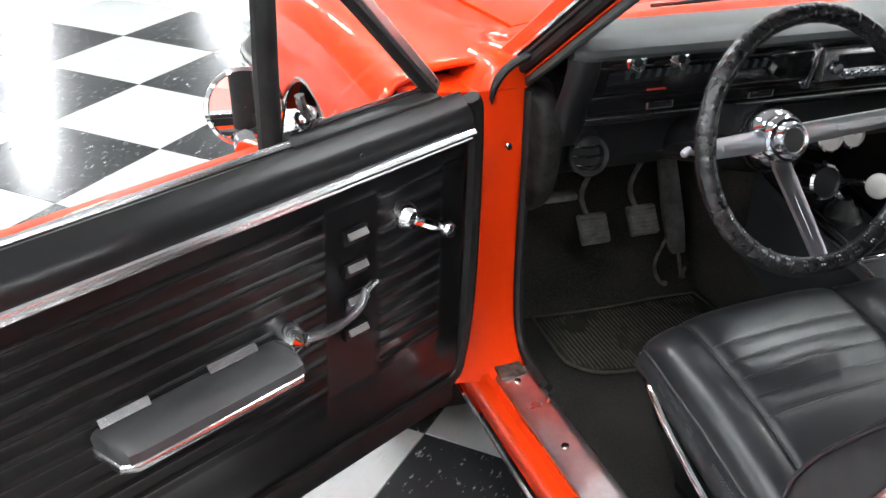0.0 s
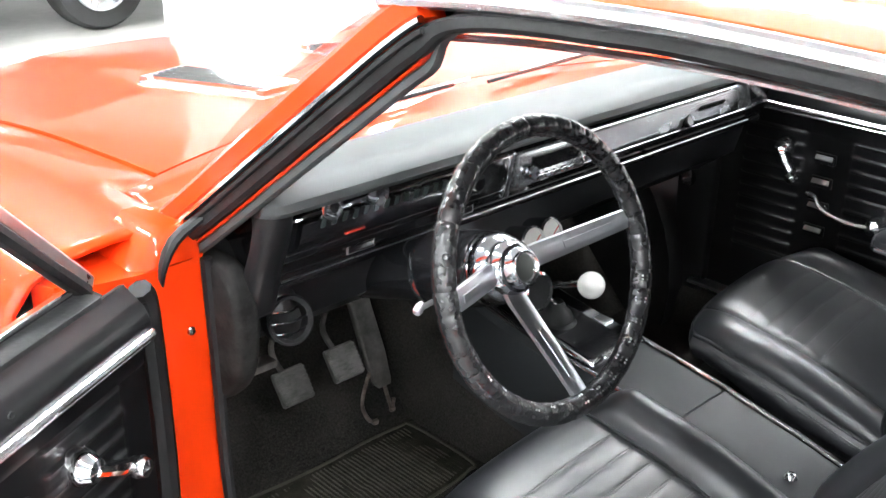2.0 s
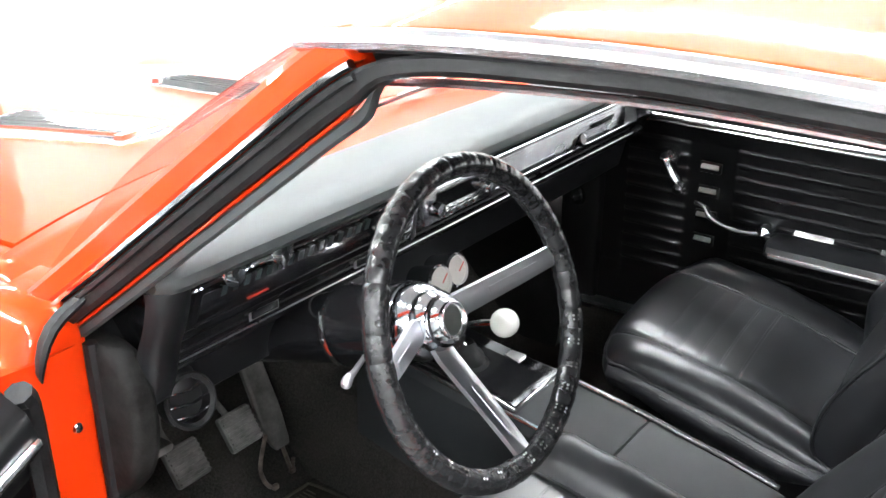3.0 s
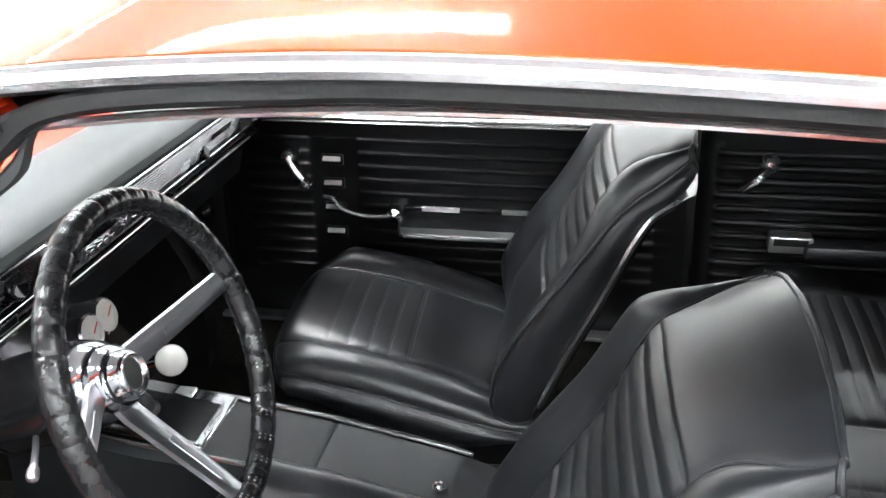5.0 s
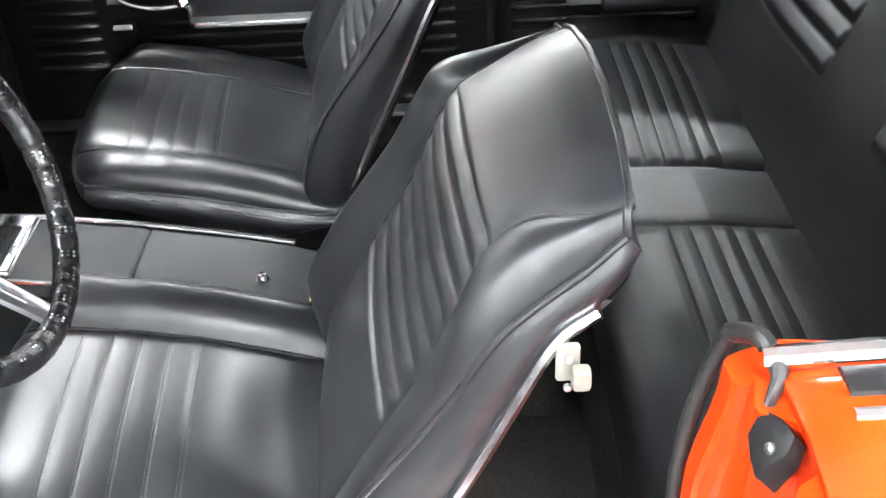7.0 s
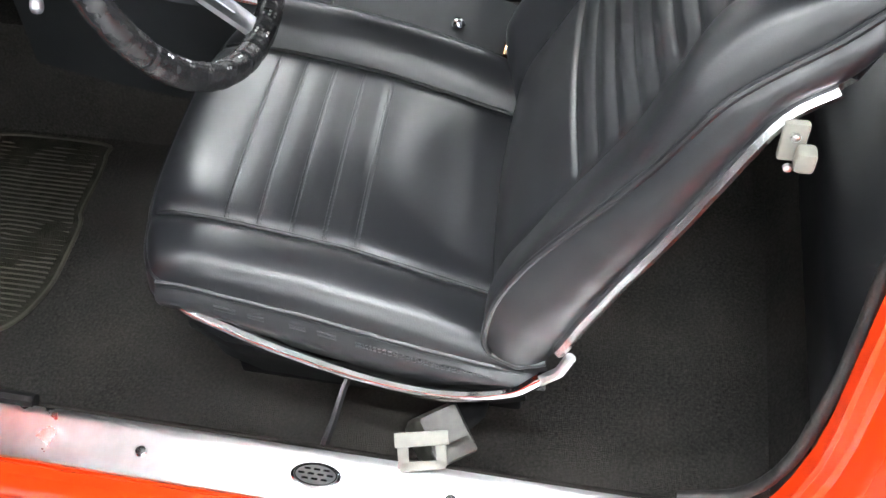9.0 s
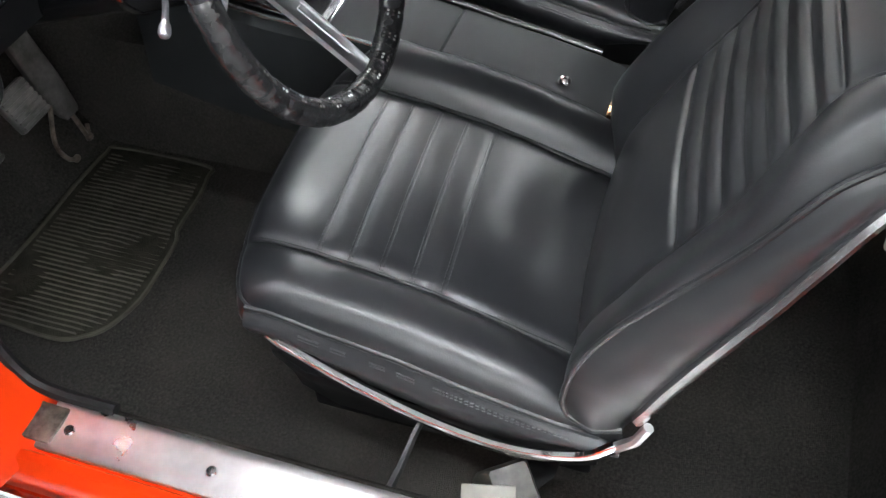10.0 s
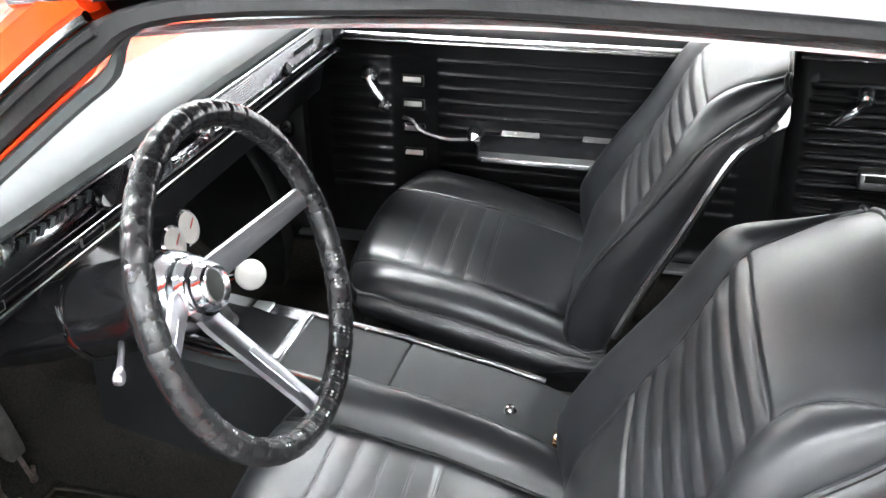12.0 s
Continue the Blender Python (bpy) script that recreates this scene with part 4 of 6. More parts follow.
# instrument face
face = tagged(part("dashboard", extrude([(-0.082, 0.940), (-0.070, 0.936), (-0.042, 0.856), (-0.052, 0.852), (-0.030, 0.818), (-0.036, 0.812), (-0.030, 0.803), (0.02, 0.79), (0.06, 0.70), (0.10, 0.70), (0.10, 0.935)],
            lambda w, y, z: (w, y, z), -0.635, 0.655, 8), GLOSSBLACK, None, bevel=0.003), "gloss black dashboard with bright strips, radio and padded top", "dashboard")
strip = lambda x0, x1, y, z, r, sq=1.0: tube([(x0, y, z), ((x0 + x1) / 2, y, z), (x1, y, z)], r, 6, squash=sq)
part("upper_strip", strip(-0.62, 0.55, -0.068, 0.916, 0.0022), CHROME, face, "thin bright upper strip")
part("lower_strip", strip(-0.625, 0.55, -0.053, 0.853, 0.0010), CHROME, face, "thin bright lower strip")
part("bottom_strip", strip(-0.61, 0.60, -0.036, 0.817, 0.0012), STEEL, face, "ribbed bright bottom strip")
for nm, x in (("light_knob", -0.553), ("wiper_knob", -0.472)):
    k = part(nm, lathe([(0.008, 0.0), (0.008, 0.012), (0.018, 0.014), (0.0195, 0.020), (0.0185, 0.028), (0.012, 0.031), (0.0005, 0.032)], (x, -0.055, 0.925), (0, -1, 0.10), 20), CHROME, face, "chrome dash knob")
    part("knob_face", lathe([(0.008, 0.0), (0.008, 0.0325), (0.0005, 0.033)], (x, -0.055, 0.925), (0, -1, 0.10), 14), GLOSSBLACK, k)
    part("knob_shaft", tube([(x - 0.045, -0.074, 0.921), (x - 0.014, -0.080, 0.924)], 0.004, 6), CHROME, k)
# dial window with tick marks and red needle
dial = part("dial_window", mapped(box((-0.42, 0, 0), (0.34, 0.004, 0.046), 0.002), lambda x, a, b: (x, -0.056 - 0.34 * b + a, 0.885 + 0.94 * b)), GLOSSBLACK, face, "dark dial window")
for k in range(15):
    part("tick", mapped(box((-0.555 + 0.019 * k, 0, 0.012), (0.008, 0.006, 0.016)), lambda x, a, b: (x, -0.0575 - 0.34 * b + a, 0.888 + 0.94 * b)), material("dial_green_grey", (0.020, 0.030, 0.030), 0.4) if k == 0 else bpy.data.materials["dial_green_grey"], dial, flat=True)
part("needle", box((-0.492, -0.0525, 0.868), (0.036, 0.004, 0.0026)), NEEDLE, dial, "red needle", flat=True)
for x in (-0.475, -0.27):
    part("panel_emblem", box((x, -0.0435, 0.836), (0.052, 0.003, 0.015), 0.001), STEEL, face, "small bright outlined tab", flat=True)
    part("panel_emblem", box((x, -0.0453, 0.836), (0.046, 0.003, 0.010), 0.001), GLOSSBLACK, face, flat=True)
part("dial_pod", lathe([(0.020, 0), (0.020, 0.01), (0.017, 0.012), (0.0005, 0.008)], (-0.262, -0.058, 0.888), (0, -1, 0.35), 18), GLOSSBLACK, face)
# radio
radio = part("radio", box((-0.085, -0.058, 0.885), (0.17, 0.03, 0.056), 0.004), ALU, face, "bright-faced radio")
part("radio_window", box((-0.085, -0.074, 0.892), (0.11, 0.004, 0.026), 0.001), GLOSSBLACK, radio, flat=True)
for k in range(5):
    part("radio_button", box((-0.125 + 0.02 * k, -0.077, 0.870), (0.016, 0.012, 0.010), 0.002), CHROME, radio)
for x in (-0.153, -0.017):
    part("radio_knob", lathe([(0.012, 0), (0.012, 0.016), (0.010, 0.022), (0.0005, 0.023)], (x, -0.071, 0.885), (0, -1, 0), 18), CHROME, radio)
part("radio_bezel", mapped(box((0, 0, 0), (0.013, 0.034, 0.074), 0.004), lambda x, y, z: (-0.192 + x + 0.22 * z, y - 0.058, z + 0.885)), CHROME, radio, "slanted bright bezel")
# glove box
glove = part("glove_box", mapped(box((0.255, 0, 0), (0.50, 0.012, 0.062), 0.002), lambda x, a, b: (x, -0.052 - 0.36 * b + a, 0.884 + 0.93 * b)), ALU, face, "brushed aluminium glove box lid")
for k in range(9):
    part("glove_rib", mapped(box((0.255, -0.0065, -0.024 + 0.006 * k), (0.49, 0.003, 0.0022)), lambda x, a, b: (x, -0.052 - 0.36 * b + a, 0.884 + 0.93 * b)), ALU, glove, flat=True)
part("glove_lock", lathe([(0.013, 0), (0.014, 0.010), (0.010, 0.013), (0.0005, 0.013)], (0.335, -0.050, 0.866), (0, -1, 0.4), 18), GLOSSBLACK, glove, "black lock knob")
part("glove_script", mapped(box((0.405, -0.0085, 0.006), (0.085, 0.003, 0.014)), lambda x, a, b: (x, -0.052 - 0.36 * b + a, 0.884 + 0.93 * b)), GLOSSBLACK, glove, "dark nameplate", flat=True)
part("dash_end_bracket", loft([[(0.475, -0.074, 0.918), (0.515, -0.074, 0.918), (0.585, -0.050, 0.848), (0.53, -0.050, 0.848)], [(0.475, -0.04, 0.918), (0.515, -0.04, 0.918), (0.585, -0.02, 0.848), (0.53, -0.02, 0.848)]]), ALU, face, "bright dash end bracket")
under = part("under_dash", extrude([(0.0, 0.80), (0.02, 0.72), (0.10, 0.66), (0.30, 0.62), (0.40, 0.62), (0.40, 0.86), (0.05, 0.86)], lambda w, y, z: (w, y, z), -0.66, 0.66, 4), PLASTIC, car, "black under-dash")
lt = part("under_dash_latch", box((0.538, 0.024, 0.738), (0.030, 0.012, 0.016), 0.004), CHROME, under, "small chrome latch")
part("under_dash_knob", lathe([(0.006, 0), (0.017, 0.004), (0.018, 0.012), (0.010, 0.018), (0.0005, 0.019)], (0.50, 0.036, 0.690), (-0.3, -1, 0.3), 16), GLOSSBLACK, under, "round black pull knob")
part("under_dash_latch", box((0.540, 0.024, 0.762), (0.034, 0.010, 0.007), 0.003), CHROME, under)
# left end panel of the dash
kick_loop = spline([(0, 0.05, 0.858), (0, -0.02, 0.850), (0, -0.045, 0.80), (0, -0.044, 0.73), (0, -0.015, 0.665), (0, 0.05, 0.618), (0, 0.15, 0.596), (0, 0.28, 0.60), (0, 0.33, 0.70), (0, 0.28, 0.84), (0, 0.15, 0.860), (0, 0.05, 0.858)], 4)[:-1]
kick = part("kick_panel", loft([[(x, 0.14 + (p.y - 0.14) * k, 0.73 + (p.z - 0.73) * k) for p in kick_loop] for x, k in ((-0.690, 0.93), (-0.686, 0.975), (-0.680, 0.995), (-0.664, 1.0), (-0.655, 0.985), (-0.652, 0.95))]), KICKPAD, car, "black dash end panel", sharp=60)
# round air vent
av = Vector((-0.584, -0.012, 0.742))
vent_n = Vector((-0.10, -0.93, 0.34)).normalized()
air = part("air_vent", lathe([(0.034, -0.02), (0.036, 0.004), (0.033, 0.008), (0.029, 0.004), (0.028, -0.014), (0.0005, -0.015)], av, vent_n, 28), RUBBER, car, "round black air vent with chrome fins")
part("vent_ring", lathe([(0.0355, 0.002), (0.0375, 0.006), (0.0345, 0.0095), (0.0325, 0.006)], av, vent_n, 28), PLASTIC, air)
vq = vent_n.to_track_quat("Z", "Y").to_matrix()
for k, hh in enumerate((-0.016, 0.0, 0.016)):
    w = math.sqrt(0.029 ** 2 - hh ** 2)
    part("vent_fin", tube([av + vq @ Vector((-w, hh, 0.002)), av + vq @ Vector((0, hh - 0.003, 0.010)), av + vq @ Vector((w, hh, 0.002))], 0.0022, 6, squash=0.8), CHROME, air, "chrome vent fin")
part("vent_duct", tube([av + Vector((0, 0.03, 0.0)), av + Vector((0.0, 0.06, 0.05))], 0.036, 14), PLASTIC, air)

# ---- steering ----
WC, TILT, WR, TURN = Vector((-0.381, -0.322, 0.865)), radians(19.5), 0.189, radians(8)
WU, WV = Vector((1, 0, 0)), Vector((0, math.sin(TILT), math.cos(TILT)))
WN = WU.cross(WV).normalized()
if WN.y > 0:
    WN = -WN


def wp(ang, r, h=0.0):
    return WC + WU * (r * math.cos(ang)) + WV * (r * math.sin(ang)) + WN * h


NW = 440
rr = [0.0145 + 0.0013 * abs(math.sin(math.pi * i / 10)) ** 0.4 + 0.0002 * math.sin(i * 1.7) for i in range(NW)]
sw = part("steering_wheel", tube([wp(2 * math.pi * i / NW, WR) for i in range(NW)], rr, 12, closed=True), material("laced_black_leather", (0.014, 0.014, 0.015), 0.24, bump=0.06, bump_scale=300, vary=0.3, vary_scale=60, rough_vary=0.04), None)
tagged(sw, "laced black leather steering wheel with chrome spokes", "steering wheel")
for k in range(36):
    a = 2 * math.pi * k / 36
    if 195 < math.degrees(a) < 345:
        for d in (-0.014, 0.014):
            for e in (0.35, 0.8, 1.25):
                p0 = wp(a + d, WR) + (WN * math.sin(e) + (wp(a + d, 1) - WC) * -math.cos(e)) * 0.0148
                part("lace_hole", lathe([(0.0017, 0), (0.0014, 0.0008), (0.0005, 0.001)], p0, WN * math.sin(e) + (wp(a + d, 1) - WC) * -math.cos(e), 6), PEDAL if (k + int(e * 10)) % 3 else STEEL, sw)
for ang in (TURN, math.pi - radians(2), 1.5 * math.pi + radians(3)):
    ca, sa = math.cos(ang), math.sin(ang)
    along, across = WU * ca + WV * sa, WU * -sa + WV * ca
    rings = []
    for r, w, h in ((0.030, 0.0165, -0.082), (0.045, 0.0175, -0.076), (0.12, 0.0158, -0.034), (0.165, 0.0145, -0.010), (0.178, 0.0140, -0.004)):
        c = WC + along * r + WN * h
        rings.append([c + across * (w * x) + WN * (0.006 * y) for x, y in ((-1, -0.6), (-0.92, 0.5), (-0.6, 0.85), (-0.25, 1), (0.25, 1), (0.6, 0.85), (0.92, 0.5), (1, -0.6))])
    sp = part("spoke", loft(rings), SPOKE, sw, "chrome steering wheel spoke")
    part("spoke_slot", loft([[WC + along * r + across * (0.005 * x) + WN * (-0.076 + (r - 0.045) * 0.56 + hh) for x, hh in ((-1, 0.003), (-1, 0.0072), (1, 0.0072), (1, 0.003))] for r in (0.085, 0.15)]), SPOKE, sp)
HC = WC + Vector((0.010, 0, 0)) - WN * 0.080
hub = part("horn_hub", lathe([(0.046, -0.052), (0.0505, -0.040), (0.0510, -0.026), (0.046, -0.012), (0.040, -0.006), (0.039, 0.004), (0.034, 0.010), (0.030, 0.011), (0.0285, 0.022), (0.025, 0.026), (0.0215, 0.025), (0.0205, 0.020), (0.0005, 0.019)], HC, WN, 40), HUB, sw, "stepped chrome horn hub")
part("horn_emblem", lathe([(0.0195, 0.018), (0.0195, 0.0215), (0.0005, 0.0225)], HC, WN, 28), material("grey_emblem", (0.10, 0.105, 0.10), 0.3, 0.5), hub, "grey horn emblem")
part("emblem_ring", lathe([(0.0180, 0.0225), (0.0192, 0.0255), (0.0222, 0.0278), (0.0240, 0.0272), (0.0248, 0.024)], HC, WN, 32), SATIN, hub, "pale emblem ring")
col = part("steering_column", lathe([(0.030, -0.02), (0.044, -0.024), (0.053, -0.045), (0.056, -0.07), (0.056, -0.16), (0.050, -0.165), (0.046, -0.30), (0.040, -0.55)], HC, WN, 28), GLOSSBLACK, None)
tagged(col, "gloss black steering column with chrome rings", "steering column")
part("column_ring", lathe([(0.0575, -0.150), (0.059, -0.155), (0.0575, -0.16)], HC, WN, 28), CHROME, col, "chrome column ring")
part("column_ring", lathe([(0.0535, -0.036), (0.0545, -0.040), (0.0535, -0.044)], HC, WN, 28), CHROME, col)
stalk_end = Vector((-0.559, -0.258, 0.843))
part("signal_lever", tube([HC - WN * 0.10 + Vector((-0.03, 0, -0.03)), Vector((-0.47, -0.200, 0.806)), stalk_end], [0.0033, 0.0036, 0.0040], 8), SPOKE, col, "chrome turn signal lever")
part("lever_knob", lathe([(0.0035, -0.010), (0.006, -0.004), (0.0065, 0.003), (0.005, 0.007), (0.0005, 0.009)], stalk_end, (-0.8, -0.3, -0.4), 14), SPOKE, col)

# small added gauges below the dash
for nm, c in (("gauge", (-0.098, -0.045, 0.735)), ("gauge", (-0.038, -0.035, 0.732))):
    g = part(nm, lathe([(0.027, 0.045), (0.028, 0.0), (0.0285, -0.006), (0.025, -0.009), (0.0245, -0.004)], c, (0.05, 1, -0.30), 24), CHROME, car, "small round chrome gauge")
    part("gauge_face", lathe([(0.0248, -0.004), (0.0248, -0.002), (0.0005, -0.002)], c, (0.05, 1, -0.30), 24), DIAL, g, "pale dial face")
    part("gauge_needle", tube([Vector(c) + Vector((0, -0.010, 0.001)), Vector(c) + Vector((0.012, -0.010, 0.014))], 0.0012, 4), NEEDLE, g)
g = part("gauge", lathe([(0.031, 0.06), (0.032, 0.0), (0.034, -0.006), (0.029, -0.010), (0.0285, -0.004)], (-0.130, -0.09, 0.668), (0.05, 1, -0.25), 24), CHROME, car, "round gauge under the dash")
part("gauge_face", lathe([(0.0288, -0.003), (0.0005, -0.003)], (-0.130, -0.09, 0.668), (0.05, 1, -0.25), 24), RUBBER, g)

# pedals
def pedal(nm, c, w, h, pivot):
    tilt = radians(35)
    m = Matrix.Translation(c) @ Matrix.Rotation(-tilt, 4, "X")
    p = part(nm, moved(box((0, 0, 0), (w, 0.014, h), 0.005), m), PEDAL, car, "ribbed grey rubber pedal")
    for k in range(7):
        part("pedal_rib", moved(box((0, -0.009, -h * 0.40 + h * 0.80 * k / 6), (w * 0.9, 0.005, h * 0.06)), m), PEDAL, p, flat=True)
    part("pedal_arm", tube(spline([Vector(c) + Vector((0, 0.008, 0.0)), Vector(c) + Vector((-0.005, 0.055, 0.06)), pivot], 5), 0.0065, 8, squash=0.7), PEDAL, p, "steel pedal arm")
    return p


pedal("clutch_pedal", (-0.424, 0.215, 0.466), 0.067, 0.065, (-0.44, 0.16, 0.68))
pedal("brake_pedal", (-0.308, 0.215, 0.470), 0.068, 0.065, (-0.335, 0.16, 0.68))
gp = part("gas_pedal", loft([[(-0.212 + 0.028 * f - w, 0.30 - 0.06 * f, 0.585 - 0.23 * f), (-0.212 + 0.028 * f + w, 0.30 - 0.06 * f, 0.585 - 0.23 * f), (-0.212 + 0.028 * f + w, 0.318 - 0.06 * f, 0.588 - 0.23 * f), (-0.212 + 0.028 * f - w, 0.318 - 0.06 * f, 0.588 - 0.23 * f)] for f, w in ((0, 0.020), (0.2, 0.024), (0.7, 0.026), (0.95, 0.021), (1.0, 0.017))]), PEDAL, car, "long worn grey accelerator pedal", bevel=0.004)
part("pedal_foot", tube(spline([(-0.212, 0.256, 0.392), (-0.236, 0.248, 0.350), (-0.238, 0.246, 0.322), (-0.224, 0.245, 0.292), (-0.208, 0.245, 0.280)], 4), 0.0042, 6), WORN, gp, "worn steel pedal foot")
part("pedal_foot", tube([(-0.182, 0.254, 0.372), (-0.166, 0.246, 0.300), (-0.162, 0.245, 0.290), (-0.158, 0.245, 0.316)], 0.0042, 6), WORN, gp)
for px, pz in ((-0.208, 0.281), (-0.163, 0.293)):
    part("foot_knob", box((px, 0.244, pz), (0.014, 0.010, 0.012), 0.004), WORN, gp, "bare metal knob")
part("parking_brake_pedal", box((-0.575, 0.10, 0.612), (0.07, 0.03, 0.014), 0.005), PEDAL, car, "small grey parking brake pedal")

# ---- console ----
def con_z(y):
    return lerp([(-0.66, 0.448), (-0.63, 0.463), (-0.55, 0.490), (-0.45, 0.507), (-0.35, 0.527), (-0.2, 0.548), (-0.05, 0.560), (0.12, 0.60)], y)


CONP = [(-0.115, -0.20), (-0.112, -0.02), (-0.098, -0.003), (-0.06, 0.0), (0.02, 0.0), (0.048, -0.003), (0.061, -0.02), (0.064, -0.20)]
ys = [-0.645, -0.64, -0.62, -0.58, -0.5, -0.42, -0.366, -0.36, -0.354, -0.3, -0.2, -0.1, 0.0, 0.12]
console = part("console", loft([[(x * (1.0 if y > -0.6 else 0.96), y, con_z(y) + z - (0.004 if abs(y + 0.36) < 0.003 else 0)) for x, z in CONP] for y in ys]), CONSOLE, None)
tagged(console, "black centre console with bright edges between the seats", "console")
for x in (0.056, -0.106):
    part("console_edge", tube([(x, y, con_z(y) - 0.001) for y in ys[3:]], 0.0045, 8), SATIN, console, "bright console edge")
part("console_screw", lathe([(0.0005, 0.008), (0.006, 0.007), (0.0095, 0.003), (0.011, 0)], (-0.050, -0.545, con_z(-0.545)), (0, 0, 1), 14), CHROME, console, "chrome console lock")
part("console_hinge", box((-0.074, -0.622, con_z(-0.622) + 0.005), (0.035, 0.012, 0.009), 0.002), material("brass", (0.75, 0.42, 0.22), 0.25, 1.0), console, "copper coloured hinge")
plate = part("shift_plate", loft([[(x, y, con_z(y) + h) for x, y in ((-0.10, -0.20), (0.045, -0.20), (0.045, 0.03), (-0.10, 0.03))] for h in (-0.002, 0.010)]), CHROME, console, "chrome shifter surround", bevel=0.004)
part("shift_well", loft([[(x, y, con_z(y) + h) for x, y in ((-0.088, -0.185), (0.012, -0.185), (0.012, 0.018), (-0.088, 0.018))] for h in (0.006, 0.0125)]), GLOSSBLACK, plate, "dark shifter well")
part("shift_boot", lathe([(0.045, 0.0), (0.040, 0.012), (0.034, 0.016), (0.030, 0.028), (0.022, 0.034), (0.014, 0.05)], (-0.045, -0.065, 0.562), (0, 0, 1), 18), RUBBER, plate, "black rubber shifter boot")
part("shift_label", box((0.030, -0.09, 0.569), (0.022, 0.085, 0.004), 0.001), STEEL, plate, "bright shift pattern plate")
shifter = part("shifter", tube(spline([(-0.045, -0.065, 0.60), (-0.058, -0.05, 0.625), (-0.06, -0.075, 0.652), (-0.052, -0.125, 0.668)], 6), 0.0065, 10), CHROME, console, "chrome shift lever with white ball")
part("shift_knob", lathe([(0.024 * math.sin(math.pi * k / 14), -0.024 * math.cos(math.pi * k / 14)) for k in range(15)], (-0.048, -0.142, 0.671), (0, -0.5, 0.8), 24), WHITEBALL, shifter, "glossy white ball knob")

# ---- seats ----
HW = 0.245
SKEW = 0.08


def across(seam):
    """Places across a seat, close together at the seams and the outer edge."""
    a = [seam * k for k in (0.0, 0.2, 0.4, 0.6, 0.75, 0.85, 0.91, 0.95, 0.972, 0.986, 0.995, 1.0)]
    a += [seam + (1 - seam) * k for k in (0.02, 0.05, 0.09, 0.14, 0.2, 0.27, 0.34, 0.41, 0.48, 0.55, 0.62, 0.69, 0.76, 0.83, 0.89, 0.94, 0.975, 1.0)]
    return [-x for x in a[:0:-1]] + a


def along(pts, n):
    """n + 1 points at even steps on a smooth curve of (y, z)."""
    P = spline([(0, y, z) for y, z in pts], 30)
    arc = [0.0]
    for a, b in zip(P, P[1:]):
        arc.append(arc[-1] + (b - a).length)
    at = [arc[-1] * k / n for k in range(n + 1)]
    return [Vector((0, float(np.interp(s, arc, [p.y for p in P])), float(np.interp(s, arc, [p.z for p in P])))) for s in at]


def grid_shell(top, skirt, close):
    """A grid of rows, with rows of a skirt hung on its rim, and a cap below."""
    nr, nc = len(top), len(top[0])
    V = [p for r in top for p in r]
    F = [[i * nc + j, (i + 1) * nc + j, (i + 1) * nc + j + 1, i * nc + j + 1] for i in range(nr - 1) for j in range(nc - 1)]
    rim = [i * nc for i in range(nr - 1, 0, -1)] + list(range(nc - 1)) + [i * nc + nc - 1 for i in range(nr - 1)] + [(nr - 1) * nc + j for j in range(nc - 1, 0, -1)]
    last = rim
    for row in skirt(rim, V):
        start = len(V)
        V += row
        now = list(range(start, start + len(row)))
        n = len(now)
        F += [[last[k], last[(k + 1) % n], now[(k + 1) % n], now[k]] for k in range(n)]
        last = now
    if close:
        F.append(last)
    return V, F, rim


CUSHION_SEAM = 0.645
CUSHION_PLEATS = (-0.362, -0.399, -0.436, -0.473, -0.509)


